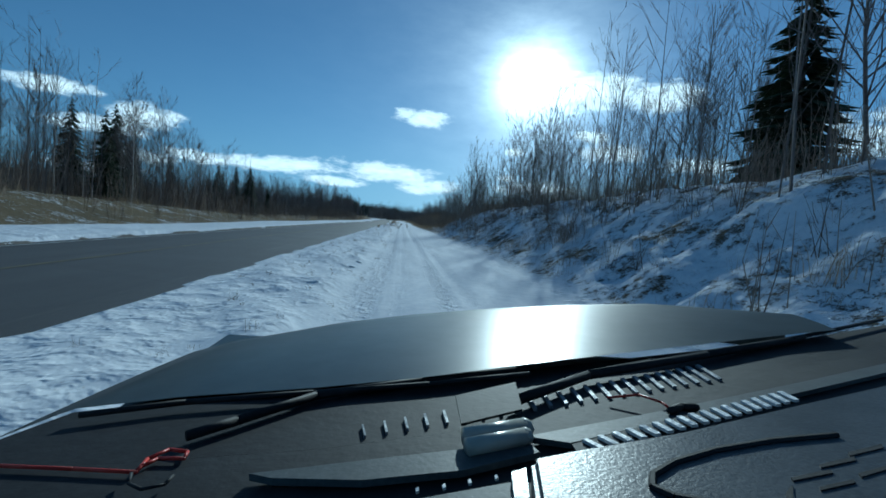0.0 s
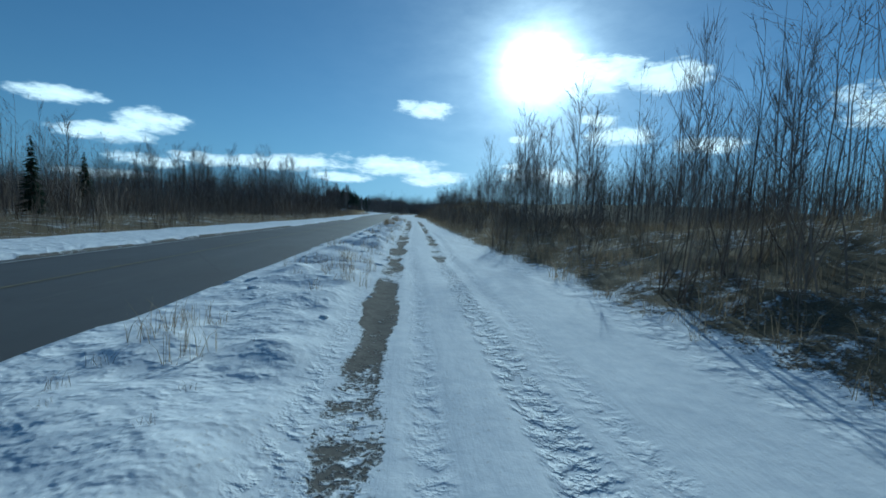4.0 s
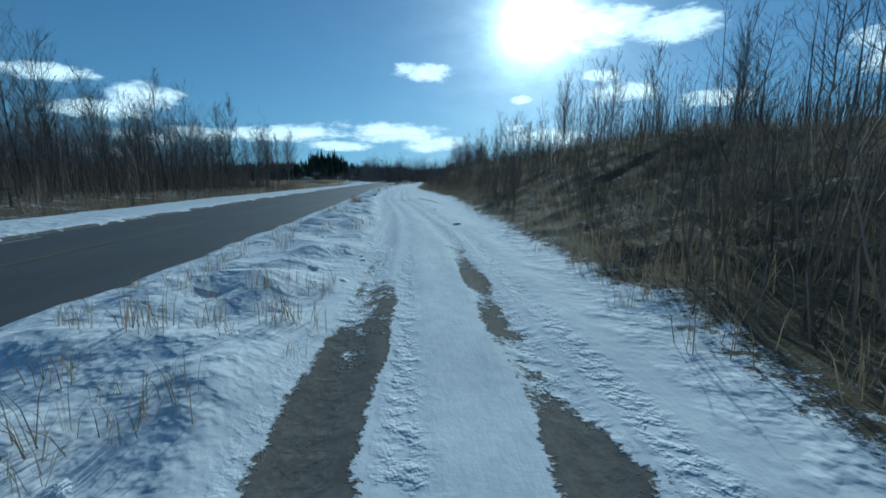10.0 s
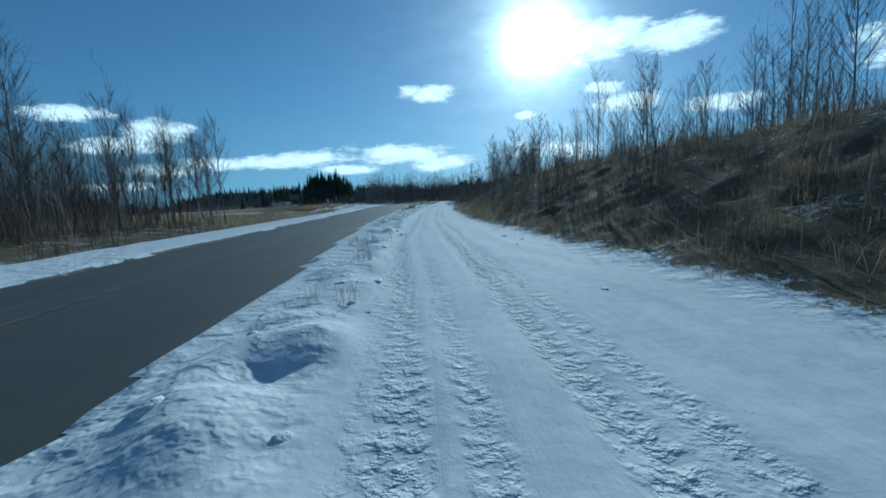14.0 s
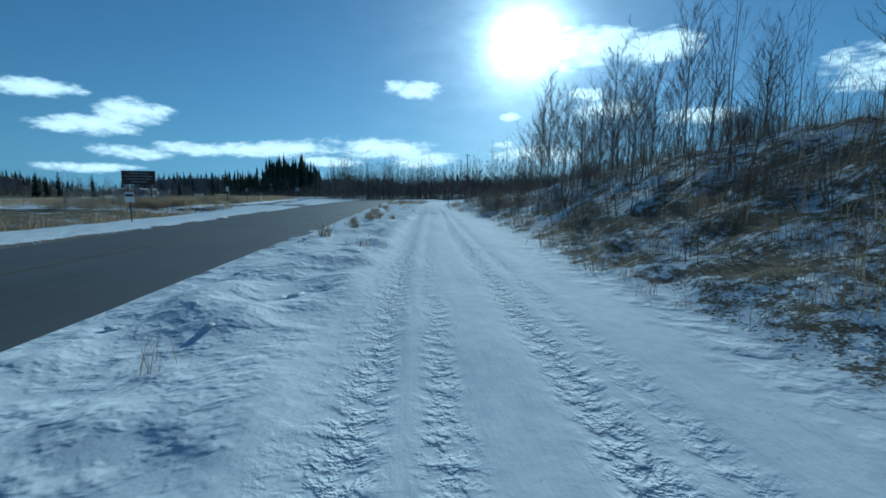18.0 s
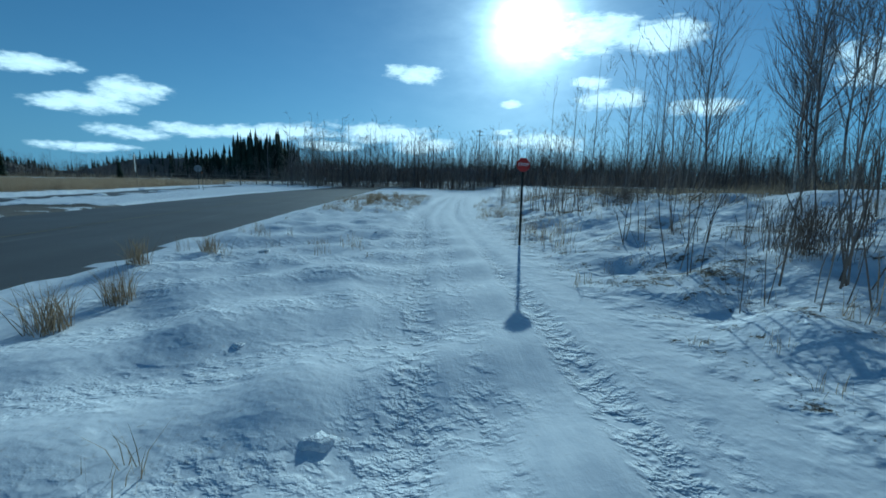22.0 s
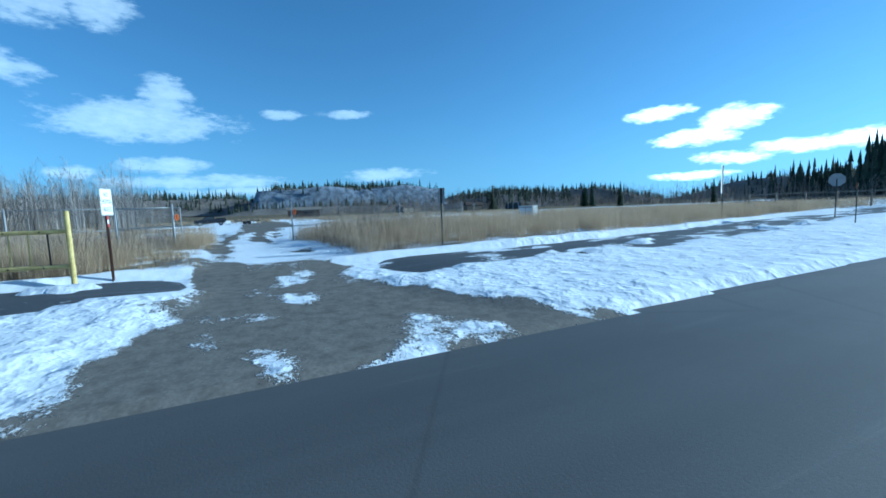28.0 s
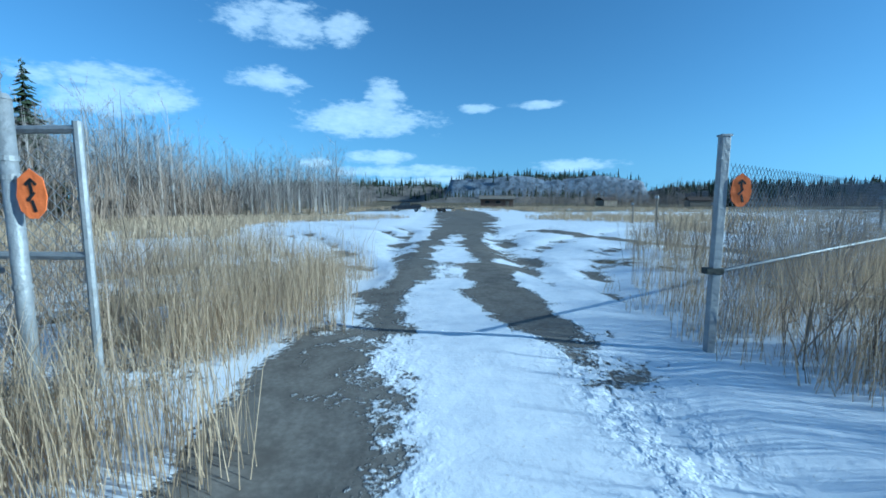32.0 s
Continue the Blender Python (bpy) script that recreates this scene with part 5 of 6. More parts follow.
# open gate leaf folded back behind the round post
leaf = empty("gate_leaf", pose(-26.3, 237.02, ground_z(-26.3, 237.0), 0, 0, 266), "open chain-link gate leaf folded back behind its post", "gate")
for a, b in (((0, 0, 0.12), (0, 0, 1.55)), ((1.9, 0, 0.12), (1.9, 0, 1.53)), ((0, 0, 1.51), (1.9, 0, 1.50)), ((0, 0, 0.85), (1.9, 0, 0.85)), ((0, 0, 0.14), (1.9, 0, 0.14))):
    piece("tube", lambda bm: rod(bm, a, b, 0.022, 0.022, 8), M_STEEL, leaf)
v, f = mesh_wire(1.9, 1.34)
o = new("netting", np_mesh("netting", v, f, M_WIRE))
o.parent, o.matrix_basis = leaf, pose(0, 0, 0.14)

# white cabinet in the reeds, wooden notice board
cab = stand("utility_cabinet", -30.7, 256.0, 12, "pale grey metal utility cabinet among dry reeds", "cabinet")
piece("body", lambda bm: box(bm, (1.15, 0.5, 1.0), (0, 0, 0.5), bevel=0.02), M_STEEL, cab)
piece("lid", lambda bm: box(bm, (1.2, 0.55, 0.04), (0, 0, 1.02), bevel=0.008), M_WHITE, cab)
for k in (-1, 1):
    piece("door", lambda bm: box(bm, (0.52, 0.02, 0.86), (k * 0.28, -0.26, 0.5), bevel=0.006), M_WHITE, cab)

nb = stand("notice_board", -23.2, 228.8, 8, "dark brown wooden board on two posts beside the road", "sign")
for k in (-1, 1):
    piece("post", lambda bm: box(bm, (0.13, 0.11, 3.2), (k * 0.85, 0.06, 1.3), bevel=0.012), M_WOOD, nb)
bd = piece("panel", lambda bm: box(bm, (2.5, 0.06, 1.15), (0, -0.03, 2.35), bevel=0.01), M_BROWN, nb)
for k, w in enumerate((1.5, 2.0, 1.8, 1.2)):
    piece("writing_bar", lambda bm: box(bm, (w, 0.008, 0.09), (0, -0.064, 2.72 - 0.24 * k)), M_STEEL, bd)
# rail frame in the ditch across the road
cf = stand("wooden_rail", -19.7, 140.0, 62, "weathered wooden rail frame over a ditch", "rail")
for k in (-1.1, 1.1):
    piece("post", lambda bm: box(bm, (0.11, 0.11, 1.25), (k, 0, 0.33), bevel=0.01), M_WOOD, cf)
piece("rail", lambda bm: box(bm, (2.5, 0.09, 0.11), (0, 0, 0.9), bevel=0.01), M_WOOD, cf)
piece("brace", lambda bm: box(bm, (2.3, 0.06, 0.09), (0, 0.07, 0.55), (0, -18, 0), bevel=0.01), M_WOOD, cf)
bar = stand("fallen_pole", -21.5, 137.0, 70, "long bare pole lying in the ditch grass", "pole")
piece("pole", lambda bm: rod(bm, (-2.6, 0, 0.15), (2.4, 0, 0.30), 0.06, 0.045, 8), M_WOOD, bar)

# long rail fence beyond the crossing
rf = stand("rail_fence", -33.0, 285.0, 0, "long brown rail fence beyond the field grass", "fence")
for k in range(12):
    piece("post", lambda bm: box(bm, (0.12, 0.12, 1.6), (k * 2.1, k * 0.5, 0.5)), M_WOOD, rf)
for z in (1.22, 0.8):
    piece("rail", lambda bm: rod(bm, (0, 0, z), (23.1, 5.5, z), 0.05, 0.05, 6), M_WOOD, rf)


def utility_pole(x, y, tall, turn, arms=1):
    up = stand("utility_pole", x, y, turn, "wooden utility pole with crossarm and insulators", "pole", "utility poles")
    piece("mast", lambda bm: rod(bm, (0, 0, -0.4), (0, 0, tall), 0.16, 0.10, 10), M_POLE, up, smooth=True)
    for k in range(arms):
        z = tall - 0.5 - 1.0 * k
        arm = piece("crossarm", lambda bm: box(bm, (2.4, 0.12, 0.12), (0, -0.14, z), bevel=0.01), M_POLE, up)
        for u in (-1.05, -0.4, 0.4, 1.05):
            piece("insulator", lambda bm: rod(bm, (u, -0.14, z + 0.06), (u, -0.14, z + 0.22), 0.045, 0.03, 8), M_STEEL, arm)


utility_pole(21.2, 335.7, 14.2, 30, 2)
utility_pole(33.8, 21.4, 12.0, 60)
utility_pole(-144.7, 327.0, 9.5, 40)

# ---- parked pickup, trailer and hut in the yard ----
def pickup(x, y, turn):
    """A dark pickup, seen side on."""
    car = stand("pickup_truck", x, y, turn, "dark blue-black pickup truck parked in the yard", "truck")
    paint = surface("dark_truck_paint", (0.012, 0.014, 0.02), (0.03, 0.034, 0.045), 3, 0.25, 0.2, spec=0.5)
    glass = surface("tinted_glass", (0.02, 0.025, 0.03), (0.04, 0.05, 0.06), 3, 0.08, spec=0.7)
    prof = [(-2.8, 0.55), (-2.85, 0.95), (-2.7, 1.12), (-1.55, 1.2), (-1.0, 1.72), (-0.7, 1.8), (0.45, 1.8), (0.62, 1.72), (0.72, 1.22), (2.75, 1.2), (2.8, 0.6), (2.2, 0.5), (-2.2, 0.5)]
    panel("body", prof, 1.85, paint, car, (0, 0, 0))
    for side in (-1, 1):
        panel("window", [(-1.42, 1.24), (-0.95, 1.66), (-0.25, 1.68), (-0.25, 1.24)], 0.012, glass, car, (0, side * 0.93, 0))
        panel("window", [(-0.18, 1.24), (-0.18, 1.68), (0.5, 1.68), (0.58, 1.24)], 0.012, glass, car, (0, side * 0.93, 0))
        for wx in (-1.85, 1.75):
            wh = piece("wheel", lambda bm: rod(bm, (wx, side * 0.72, 0.38), (wx, side * 0.95, 0.38), 0.38, 0.38, 18), M_BLACK, car)
            piece("rim", lambda bm: rod(bm, (wx, side * 0.94, 0.38), (wx, side * 0.965, 0.38), 0.22, 0.20, 14), M_STEEL, wh)
        piece("mirror", lambda bm: box(bm, (0.12, 0.2, 0.16), (-1.25, side * 1.03, 1.3), bevel=0.02), M_BLACK, car)
    piece("bumper", lambda bm: box(bm, (0.16, 1.8, 0.2), (-2.86, 0, 0.6), bevel=0.03), M_STEEL, car)
    piece("bumper", lambda bm: box(bm, (0.14, 1.8, 0.18), (2.85, 0, 0.6), bevel=0.03), M_STEEL, car)
    piece("rack", lambda bm: [rod(bm, (1.0 + 0.8 * k, -0.85, 1.2), (1.0 + 0.8 * k, -0.85, 1.65), 0.03, 0.03, 6) for k in range(3)], M_BLACK, car)
    piece("load", lambda bm: box(bm, (1.7, 1.4, 0.35), (1.7, 0, 1.32), bevel=0.06), M_BLACK, car, "dark load in the bed")


pickup(-104.5, 234.4, 93)
tr = stand("flat_trailer", -103.5, 240.9, 94, "low dark flat trailer parked behind the truck", "trailer")
piece("deck", lambda bm: box(bm, (4.6, 1.9, 0.14), (0, 0, 0.62), bevel=0.02), M_BLACK, tr)
for k in range(5):
    piece("upright", lambda bm: box(bm, (0.08, 0.08, 0.4), (-2.1 + 1.05 * k, -0.9, 0.85)), M_BLACK, tr)
for s in (-1, 1):
    for wx in (-0.4, 0.4):
        piece("wheel", lambda bm: rod(bm, (wx, s * 0.8, 0.32), (wx, s * 1.0, 0.32), 0.32, 0.32, 16), M_BLACK, tr)
piece("drawbar", lambda bm: rod(bm, (-2.3, 0, 0.55), (-3.5, 0, 0.5), 0.05, 0.05, 8), M_BLACK, tr)
bx = stand("white_cooler_box", -103.5, 237.5, 94, "pale box standing beside the trailer", "box")
piece("body", lambda bm: box(bm, (0.9, 0.8, 0.85), (0, 0, 0.43), bevel=0.04), M_WHITE, bx)

hut = stand("hut", *swung(-169.0, 275.5), -9, "low brown wooden hut with a weathered roof", "hut")
M_BOARD = surface("red_brown_boards", (0.10, 0.066, 0.05), (0.20, 0.14, 0.105), 1.5, 0.85)
piece("wall", lambda bm: box(bm, (8, 11, 2.7), (0, 0, 1.35)), M_BOARD, hut)
piece("roof", lambda bm: (box(bm, (5.0, 12.2, 0.22), (2.1, 0, 3.15), (0, 14, 0)), box(bm, (5.0, 12.2, 0.22), (-2.1, 0, 3.15), (0, -14, 0))), M_WOOD, hut)
for k in (-3.2, 0.4):
    win = piece("window", lambda bm: box(bm, (0.08, 1.5, 1.0), (4.03, k, 1.6)), M_BLACK, hut)
    piece("frame", lambda bm: (box(bm, (0.1, 1.7, 0.1), (4.05, k, 2.12)), box(bm, (0.1, 1.7, 0.1), (4.05, k, 1.06))), M_WOOD, win)
piece("door", lambda bm: box(bm, (0.1, 1.0, 2.0), (4.04, 3.6, 1.0)), M_WOOD, hut)
for x, y, t in ((-196, 330, 20), (-170, 352, -10)):
    hs = stand("shed", *swung(x, y), t, "small grey shed at the field's far edge", "shed", "sheds")
    piece("wall", lambda bm: box(bm, (5, 7, 2.4), (0, 0, 1.2)), M_WOOD, hs)
    piece("roof", lambda bm: (box(bm, (3.1, 7.8, 0.15), (1.35, 0, 2.95), (0, 26, 0)), box(bm, (3.1, 7.8, 0.15), (-1.35, 0, 2.95), (0, -26, 0))), M_BROWN, hs)

# ---- clumps and lumps along the track ----
def chunk_mesh(seed, w, d, h):
    r = np.random.default_rng(seed)
    bm = bmesh.new()
    bmesh.ops.create_icosphere(bm, subdivisions=2, radius=0.5)
    for v in bm.verts:
        k = 0.75 + 0.5 * r.random()
        v.co = Vector((v.co.x * w * k, v.co.y * d * k, max(v.co.z, -0.2) * h * k * 0.6))
    for f in bm.faces:
        f.smooth = True
    me = bpy.data.meshes.new("snow_chunk")
    bm.to_mesh(me)
    bm.free()
    me.materials.append(M_SNOW)
    return me


CHUNKS = [chunk_mesh(s, *d) for s, d in ((1, (0.34, 0.28, 0.26)), (2, (0.5, 0.3, 0.3)), (3, (0.22, 0.26, 0.2)), (4, (0.42, 0.36, 0.2)))]


def snow_chunk(x, y, size):
    o = new("snow_chunk", random.choice(CHUNKS))
    o.matrix_world = pose(x, y, ground_z(x, y) - 0.02 * size, random.uniform(-15, 15), random.uniform(-15, 15), random.uniform(0, 360)) @ Matrix.Scale(size, 4)
    tagged(o, "rough chunk of frozen ploughed snow on the verge", "snow chunk", "snow chunks")


snow_chunk(-2.3, 84.1, 1.3)
for lo, hi, n in ((4, 62, 26), (62, 104, 44), (104, 140, 26), (140, 200, 50), (200, 248, 34)):
    for _ in range(n):
        y = random.uniform(lo, hi)
        a, b = float(road_right(y)) + 0.25, float(track_mid(y)) - 0.9
        snow_chunk(random.uniform(a, max(a + 0.4, b)), y, random.uniform(0.2, 0.62))
for _ in range(14):
    y = random.uniform(130, 170)
    snow_chunk(random.uniform(float(track_mid(y)) + 1.3, float(toe(y)) + 0.6), y, random.uniform(0.3, 0.8))


def tuft(x, y, size, mat, label):
    v, f = grass_clump(int(abs(x * 31 + y * 17)) % 997, 110, 0.5, 0.17, 0.0042, 0.36)
    o = new("grass_tuft", np_mesh("grass_tuft", v, f, mat))
    o.matrix_world = pose(x, y, ground_z(x, y) - 0.03) @ Matrix.Scale(size, 4)
    tagged(o, label, "grass tuft", "grass tufts")


for x, y, s in ((-3.5, 203.0, 1.0), (-2.5, 227.4, 0.9), (-2.6, 226.6, 1.0), (-3.2, 229.0, 0.9), (-2.9, 230.6, 0.8), (-2.5, 141.5, 1.0), (-2.2, 141.0, 0.8), (-1.55, 112.5, 1.5), (-1.7, 114.6, 1.0),
                (-2.4, 112.0, 0.8), (-2.0, 117.0, 1.0), (-2.3, 120.0, 1.1), (-1.9, 93.5, 1.1), (-2.0, 96.2, 1.0), (-1.8, 99.0, 1.3), (-2.2, 101.5, 1.0), (-1.6, 104.0, 0.9), (-2.7, 52.5, 0.9),
                (-3.0, 206.5, 0.9), (-3.3, 209.0, 0.9), (-3.0, 213.5, 0.8), (-2.7, 216.0, 1.0), (-2.4, 214.8, 0.8), (-3.1, 218.5, 0.9), (-2.2, 219.5, 0.7), (-1.7, 212.0, 0.7), (-2.9, 211.0, 0.8), (-2.6, 210.1, 1.0), (-2.4, 212.0, 0.9), (-1.2, 248.0, 1.1), (-0.9, 250.5, 1.2), (-1.4, 252.5, 1.2), (-0.5, 253.5, 1.1), (-1.0, 256.0, 1.3), (0.2, 258.0, 1.2)):
    tuft(x, y, s, M_WEED, "clump of brown dead grass standing in the snow")


def shrub(x, y, size):
    v, f = stem_clump(int(abs(x * 13 + y * 7)) % 991, 190, 0.85, 0.95, 4, 0.5)
    o = new("shrub", np_mesh("shrub", v, f, M_BRUSH))
    o.matrix_world = pose(x, y, ground_z(x, y) - 0.05) @ Matrix.Scale(size, 4)
    tagged(o, "dense rounded brown shrub on the snowy bank", "shrub", "shrubs on the bank")


for x, y, s in ((6.0, 227.7, 0.8), (5.2, 213.0, 1.1), (4.3, 217.6, 1.2), (5.3, 218.8, 1.3), (4.9, 206.5, 1.0), (6.3, 190.5, 1.1), (4.6, 216.0, 0.9), (7.4, 209.5, 1.2), (5.6, 14.0, 0.9), (7.0, 20.0, 1.0), (6.6, 30.0, 1.0), (7.8, 221.0, 1.1), (10.5, 223.0, 1.3), (8.0, 236.0, 0.9), (9.4, 203.0, 1.3), (5.4, 198.0, 0.9)):
    shrub(x, y, s)

# tilted panel on a post and small posts in the field past the fence
tp = stand("solar_panel", *swung(-40.6, 265.4), 49, "small tilted solar panel on a steel post in the field", "panel")
piece("post", lambda bm: rod(bm, (0, 0, -0.3), (0, 0, 1.1), 0.05, 0.045, 10), M_STEEL, tp)
board = piece("panel", lambda bm: box(bm, (1.5, 0.05, 1.0), (0, 0, 0), (-52, 0, 0), bevel=0.008), M_DARKPOST, tp)
board.matrix_basis = pose(0, -0.05, 1.12)
for k in (-0.5, 0, 0.5):
    piece("cell_line", lambda bm: box(bm, (0.02, 0.012, 1.0), (k, -0.024, 0.019), (-52, 0, 0)), M_WHITE, board)
for x, y, h in ((-40.1, 260.3, 1.5), (-44.8, 252.9, 1.6), (-49.5, 254.4, 1.4), (-52.0, 262.0, 1.4)):
    fp = stand("field_post", *swung(x, y), 20, "weathered wooden post standing in tan grass", "post", "field posts")
    piece("shaft", lambda bm: rod(bm, (0, 0, -0.3), (0, 0, h), 0.055, 0.05, 8), M_WOOD, fp)
    piece("top", lambda bm: box(bm, (0.22, 0.05, 0.14), (0, -0.05, h - 0.12), bevel=0.006), M_STEEL, fp)

# ---- the car that carries the camera, built once where it starts: bonnet, wipers, dashboard and what lies on it ----
# Parts are metres sideways, ahead and below the camera's first pose, shaped to fit its view.
CAR_VIEW = pose(0.0, 0.0, 1.34, 90 + -3.54, -5.12, -5.61)


def spot(x, ahead, drop):
    return Vector((x, -drop, -ahead))


# Dark paint lifted to grey-green: the windscreen's veiling glare is in the colour.
M_PAINT = surface("glare_veiled_car_paint", (0.035, 0.042, 0.042), (0.075, 0.086, 0.084), 1.5, 0.34, 0.0, depth=0.0004, spec=0.25)
M_TRIM = surface("black_rubber_trim", (0.008, 0.008, 0.009), (0.022, 0.022, 0.024), 8, 0.7, depth=0.001)
M_DASH = surface("grained_dash_sheen", (0.055, 0.062, 0.064), (0.10, 0.11, 0.112), 9, 0.6, depth=0.0005, fine=60)
M_PAD = surface("grey_grained_plastic", (0.045, 0.05, 0.055), (0.10, 0.105, 0.11), 12, 0.38, depth=0.0006, fine=70)
M_CREAM = surface("cream_plastic", (0.30, 0.30, 0.26), (0.46, 0.45, 0.40), 6, 0.3, depth=0.001)
M_REDWIRE = surface("red_cable", (0.34, 0.02, 0.015), (0.55, 0.05, 0.03), 8, 0.4, depth=0.001)

mount = Matrix.Translation((0.25, -0.4, 0))
car = empty("car", mount, "dark grey car with a wide dull bonnet, wipers parked", "car")
inside = mount.inverted() @ CAR_VIEW


def car_part(name, bm, mat, label="", parent=None, smooth=False):
    bm.transform(inside)
    return part(name, bm, mat, parent or car, label, smooth)


def along(points, u):
    t = np.linspace(0, 1, len(points))
    return spot(*(float(np.interp(u, t, [p[k] for p in points])) for k in range(3)))


def loft(bm, rear, front, n=40, m=12, swell=0.012):
    """A gently swelling sheet between two edge curves, with a turned-down lip."""
    grid = []
    for i in range(n):
        u = i / (n - 1)
        a, b = along(rear, u), along(front, u)
        row = []
        for j in range(m + 1):
            v = j / m
            p = a.lerp(b, v)
            p.y += swell * (4 * v * (1 - v)) * (0.3 + 0.7 * math.sin(math.pi * u))
            row.append(bm.verts.new(p))
        lip = row[-1].co + Vector((0, -0.16, -0.03))
        row.append(bm.verts.new(row[-1].co + Vector((0, -0.03, -0.03))))
        row.append(bm.verts.new(lip))
        grid.append(row)
    for i in range(n - 1):
        for j in range(m + 2):
            bm.faces.new((grid[i][j], grid[i + 1][j], grid[i + 1][j + 1], grid[i][j + 1]))
    bmesh.ops.recalc_face_normals(bm, faces=bm.faces)


bm = bmesh.new()
loft(bm, [(-0.802, 0.74, 0.34), (-0.742, 0.852, 0.321), (-0.533, 0.881, 0.306), (-0.276, 0.906, 0.297), (-0.031, 0.963, 0.29), (0.204, 1.046, 0.284), (0.575, 1.179, 0.281), (1.135, 1.382, 0.278), (1.338, 1.443, 0.275)],
     [(-0.825, 1.41, 0.34), (-0.722, 1.488, 0.321), (-0.584, 1.543, 0.306), (-0.417, 1.701, 0.297), (-0.159, 1.86, 0.29), (0.204, 2.013, 0.284), (0.614, 2.132, 0.281), (1.049, 2.152, 0.278), (1.473, 1.795, 0.275)])
car_part("bonnet", bm, M_PAINT, smooth=True)


def slab(pts, drop, thick):
    """A flat piece of the given outline, at one level."""
    bm = bmesh.new()
    top = [bm.verts.new(spot(x, y, drop)) for x, y in pts]
    low = [bm.verts.new(v.co - Vector((0, thick, 0))) for v in top]
    bm.faces.new(top)
    bm.faces.new(low[::-1])
    for i in range(len(top)):
        j = (i + 1) % len(top)
        bm.faces.new((top[j], top[i], low[i], low[j]))
    bmesh.ops.recalc_face_normals(bm, faces=bm.faces)
    return bm


def between(a, b, u):
    return [(p[0] * (1 - u) + q[0] * u, p[1] * (1 - u) + q[1] * u) for p, q in zip(a, b)]


car_part("cowl", slab([(-0.741, 0.659), (-0.713, 0.818), (-0.277, 0.927), (0.215, 1.105), (1.26, 1.487), (1.993, 1.833), (1.42, 1.306), (0.577, 0.949), (0.15, 0.77), (-0.199, 0.666), (-0.535, 0.614), (-0.68, 0.605)], 0.315, 0.03), M_TRIM, "black cowl panel under the windscreen")
for k in range(24):
    car_part("louvre", slab(between([(-0.143, 0.746), (-0.14, 0.748), (-0.128, 0.705), (-0.131, 0.703)], [(0.672, 1.131), (0.686, 1.137), (0.667, 1.013), (0.654, 1.008)], k / 23), 0.309, 0.006), M_STEEL)
car_part("dashboard", slab([(-0.584, 0.508), (-0.433, 0.497), (-0.161, 0.539), (0.121, 0.623), (0.467, 0.769), (1.217, 1.119), (1.174, 0.962), (0.354, 0.29), (-0.381, 0.29), (-0.629, 0.48)], 0.255, 0.06), M_TRIM, "black front edge of the dashboard")
# Lighter grey pads on the dash; the reflections on them are put into this grey.
car_part("dash_panel", slab([(-0.211, 0.461), (-0.056, 0.499), (0.108, 0.537), (0.116, 0.51), (0.022, 0.468), (-0.086, 0.448), (-0.183, 0.452)], 0.244, 0.008), M_DASH, "grey dashboard panel with its sheen put into the colour")
car_part("dash_panel", slab([(0.108, 0.553), (0.339, 0.643), (0.66, 0.779), (1.021, 0.939), (0.944, 0.868), (0.613, 0.724), (0.329, 0.608), (0.161, 0.534)], 0.244, 0.008), M_DASH, "grey dashboard panel with its sheen put into the colour")
car_part("dash_panel", slab([(-0.045, 0.401), (0.074, 0.438), (0.066, 0.392), (-0.04, 0.361)], 0.240, 0.008), M_DASH, "grey dashboard panel with its sheen put into the colour")
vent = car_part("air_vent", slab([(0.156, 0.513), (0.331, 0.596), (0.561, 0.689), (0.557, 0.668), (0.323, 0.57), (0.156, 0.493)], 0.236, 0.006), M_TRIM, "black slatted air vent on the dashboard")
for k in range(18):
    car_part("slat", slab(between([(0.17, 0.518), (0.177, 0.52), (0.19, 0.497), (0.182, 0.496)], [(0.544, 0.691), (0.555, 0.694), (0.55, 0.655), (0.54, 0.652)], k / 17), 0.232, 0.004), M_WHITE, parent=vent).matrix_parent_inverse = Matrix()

# the grained box at the dashboard's side, with a groove and raised marks
unit = slab([(0.087, 0.419), (0.125, 0.433), (0.266, 0.479), (0.481, 0.568), (0.724, 0.666), (0.773, 0.594), (0.264, 0.203), (0.054, 0.203), (0.077, 0.347)], 0.205, 0.05)
bmesh.ops.bevel(unit, geom=list(unit.edges), offset=0.006, segments=3, affect="EDGES")
box_unit = car_part("dash_box", unit, M_PAD, "grey grained plastic box on the dashboard", smooth=False)
groove = bmesh.new()
arc = [(0.431, 0.464), (0.349, 0.45), (0.276, 0.429), (0.221, 0.405), (0.189, 0.382), (0.179, 0.362), (0.19, 0.348), (0.218, 0.338), (0.26, 0.335), (0.313, 0.337)]
for a, b in zip(arc, arc[1:]):
    rod(groove, spot(*a, 0.2035), spot(*b, 0.2035), 0.0035, 0.0035, 6)
car_part("groove", groove, M_TRIM, parent=box_unit).matrix_parent_inverse = Matrix()
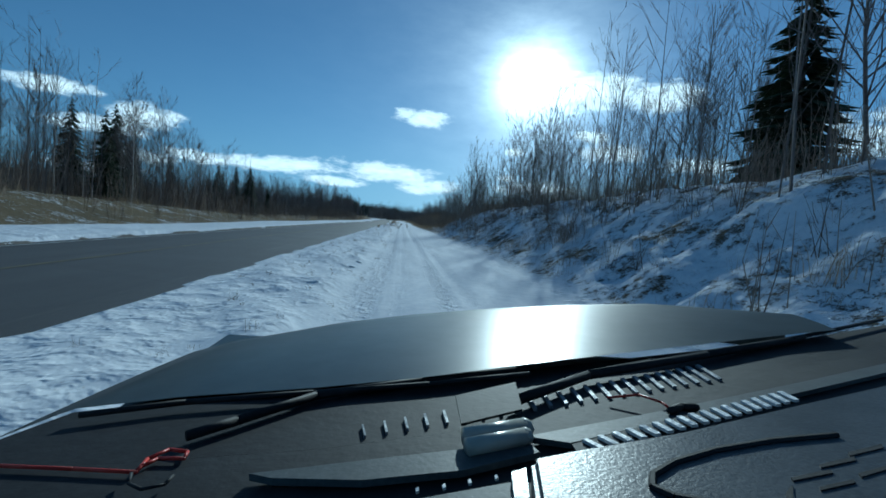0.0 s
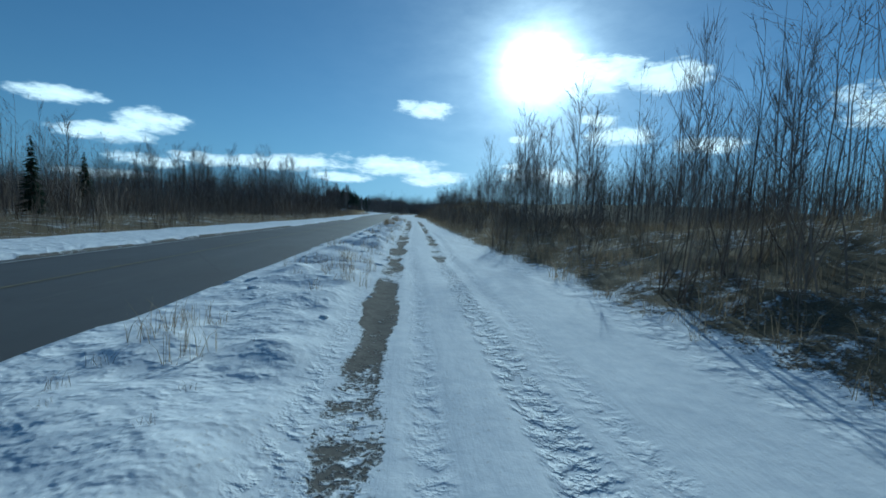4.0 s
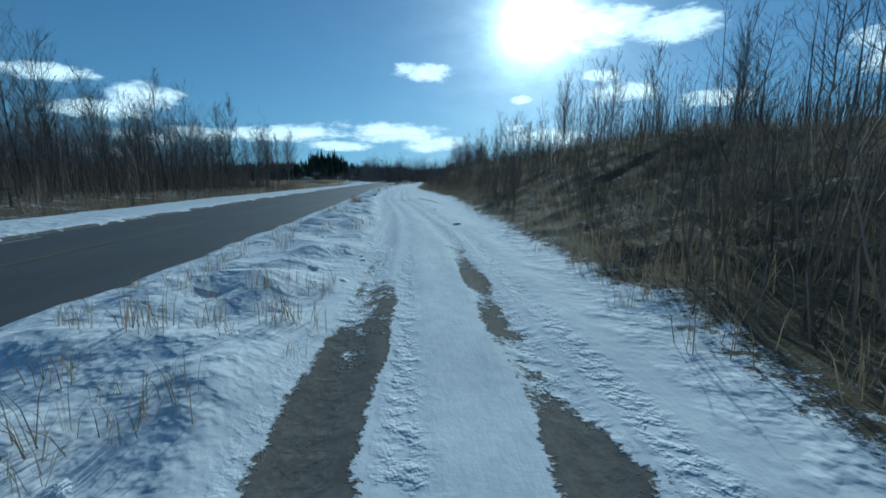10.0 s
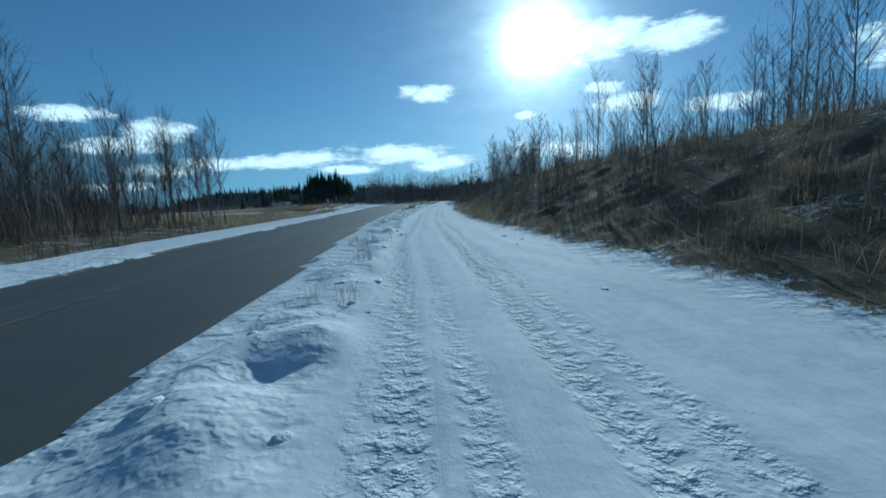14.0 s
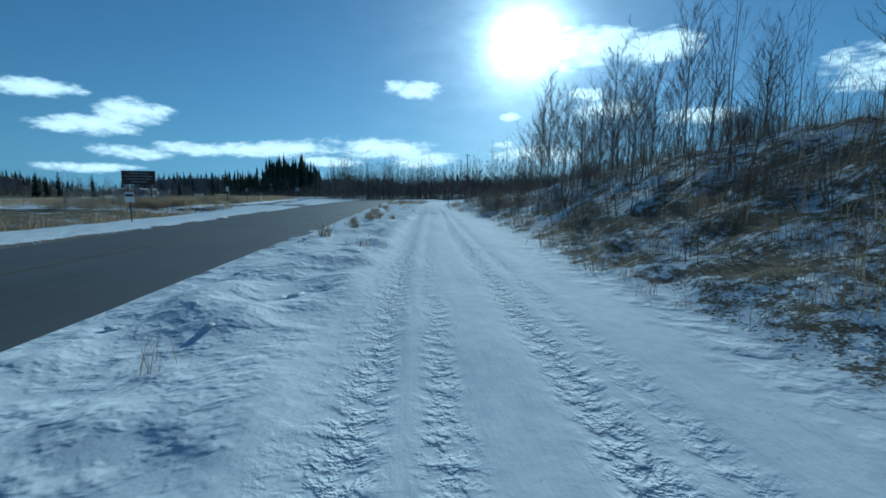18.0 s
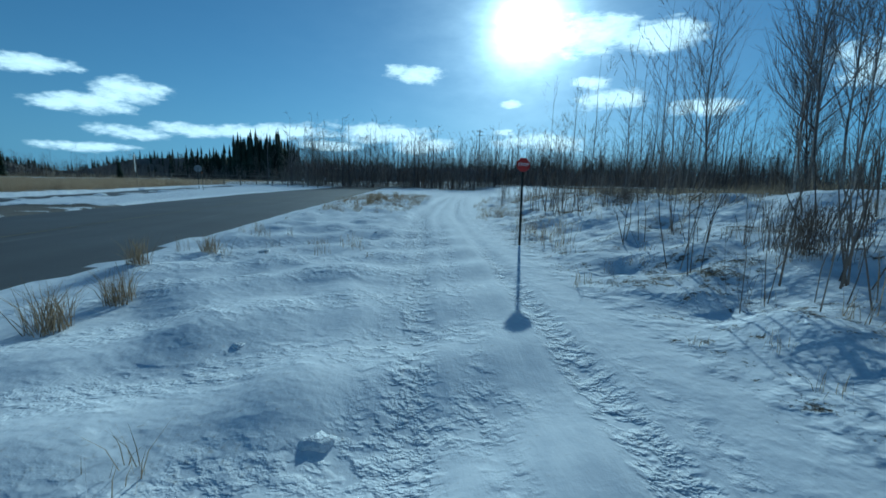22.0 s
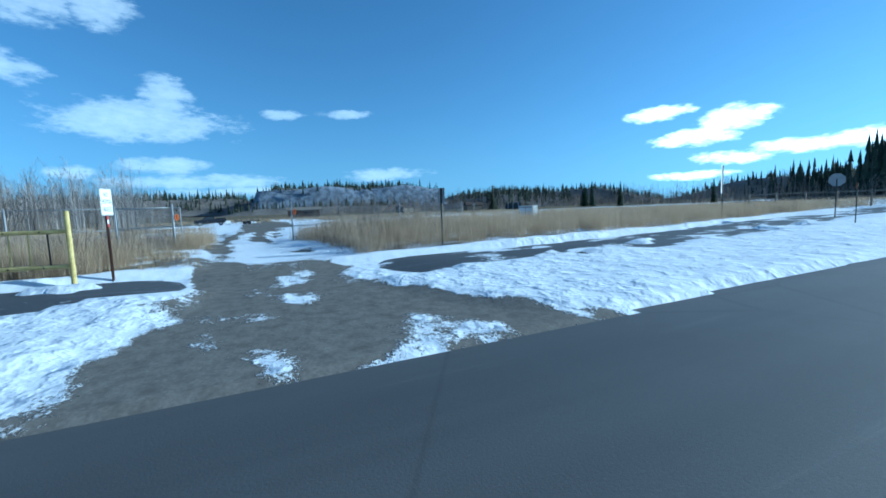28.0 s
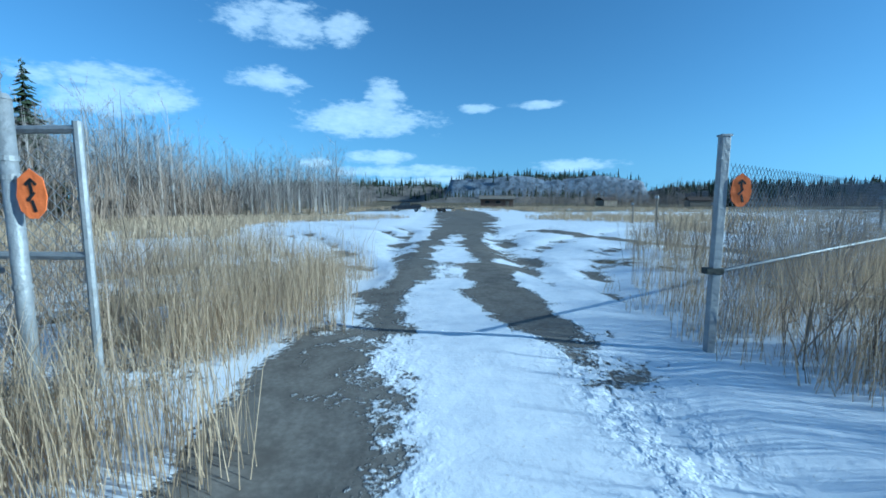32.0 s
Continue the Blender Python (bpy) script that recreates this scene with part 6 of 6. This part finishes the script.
for outline in ([(0.31, 0.378), (0.358, 0.392), (0.355, 0.386), (0.308, 0.373)],
                [(0.356, 0.401), (0.403, 0.416), (0.398, 0.409), (0.352, 0.395)],
                [(0.406, 0.425), (0.458, 0.443), (0.452, 0.435), (0.401, 0.418)],
                [(0.286, 0.354), (0.302, 0.366), (0.279, 0.337), (0.266, 0.327)],
                [(0.377, 0.385), (0.418, 0.399), (0.413, 0.393), (0.374, 0.379)],
                [(0.322, 0.363), (0.363, 0.375), (0.36, 0.37), (0.319, 0.358)]):
    car_part("raised_mark", slab(outline, 0.2035, 0.002), M_TRIM, parent=box_unit).matrix_parent_inverse = Matrix()
car_part("bracket", slab([(0.071, 0.441), (0.088, 0.45), (0.081, 0.397), (0.065, 0.379)], 0.232, 0.03), M_CREAM, "pale plastic bracket")
for x, y in [(-0.028, 0.431), (-0.001, 0.437), (0.026, 0.446), (0.055, 0.455)]:
    car_part("screw", slab([(x, y), (x + 0.003, y + 0.003), (x + 0.004, y - 0.004), (x + 0.001, y - 0.006)], 0.243, 0.003), M_WHITE)


def wire(name, pts, drop, r, mat, label, lift=0.0):
    bm = bmesh.new()
    p = [spot(x, y, drop - lift * math.sin(math.pi * k / max(len(pts) - 1, 1))) for k, (x, y) in enumerate(pts)]
    for a, b in zip(p, p[1:]):
        rod(bm, a, b, r, r, 8)
        bmesh.ops.create_uvsphere(bm, u_segments=8, v_segments=5, radius=r, matrix=Matrix.Translation(b))
    return car_part(name, bm, mat, label, smooth=True)


wire("wiper_arm", [(-0.414, 0.685), (-0.362, 0.746), (-0.261, 0.875), (-0.031, 0.981), (0.207, 1.064)], 0.302, 0.009, M_TRIM, "black parked wiper")
wire("wiper_blade", [(-0.657, 0.766), (-0.503, 0.831), (-0.27, 0.886), (-0.03, 0.942), (0.205, 1.019)], 0.300, 0.006, M_TRIM, "black wiper blade")
wire("wiper_arm", [(0.132, 0.82), (0.34, 0.996), (0.738, 1.188), (1.199, 1.415)], 0.296, 0.011, M_TRIM, "black parked wiper")
wire("wiper_blade", [(0.278, 0.965), (0.537, 1.101), (1.131, 1.378), (1.813, 1.753)], 0.292, 0.007, M_TRIM, "black wiper blade")
wire("cable", [(-0.525, 0.49), (-0.42, 0.482), (-0.344, 0.475), (-0.352, 0.506), (-0.341, 0.529), (-0.315, 0.523), (-0.309, 0.506), (-0.34, 0.506), (-0.347, 0.487)], 0.25, 0.0022, M_REDWIRE, "thin red cable with a loop")
wire("cable", [(-0.342, 0.465), (-0.33, 0.445), (-0.309, 0.434), (-0.291, 0.443), (-0.293, 0.46)], 0.246, 0.0018, M_TRIM, "thin black cable loop")
wire("cable", [(0.272, 0.702), (0.319, 0.691), (0.338, 0.657), (0.35, 0.639)], 0.246, 0.002, M_REDWIRE, "thin red cable end", 0.01)
wire("plug", [(0.333, 0.622), (0.359, 0.64), (0.379, 0.636)], 0.238, 0.006, M_TRIM, "small black plug")
for a, b, r in (((0.027, 0.529), (0.107, 0.559), 0.0135), ((0.028, 0.505), (0.104, 0.535), 0.011)):
    wire("tube", [a, b], 0.236, r, M_CREAM, "pale plastic tube clip")
car_part("tape", slab([(0.023, 0.782), (0.147, 0.862), (0.134, 0.716), (0.028, 0.656)], 0.27, 0.004), M_TRIM, "strip of dull clear tape")


# bodywork around it, down to the wheels
def car_piece(name, make, mat, label="", parent=None):
    bm = bmesh.new()
    make(bm)
    ob = part(name, bm, mat, parent or car, label)
    return ob


car_piece("body", lambda bm: box(bm, (1.95, 4.5, 0.5), (0, -0.05, 0.58), bevel=0.09), M_PAINT)
for s in (-1, 1):
    for y in (1.25, -1.55):
        wh = car_piece("wheel", lambda bm: rod(bm, (s * 0.78, y, 0.36), (s * 1.0, y, 0.36), 0.36, 0.36, 24), M_TRIM)
        car_piece("rim", lambda bm: rod(bm, (s * 0.98, y, 0.36), (s * 1.012, y, 0.36), 0.22, 0.2, 16), M_STEEL, parent=wh)
    car_piece("door", lambda bm: box(bm, (0.05, 1.9, 0.42), (s * 0.96, -1.1, 0.98), bevel=0.02), M_PAINT)
    car_piece("pillar", lambda bm: rod(bm, (s * 0.93, -2.0, 1.15), (s * 0.72, -1.75, 1.66), 0.045, 0.04, 8), M_PAINT)
car_piece("roof", lambda bm: box(bm, (1.5, 1.7, 0.06), (0, -1.15, 1.68), bevel=0.025), M_PAINT)
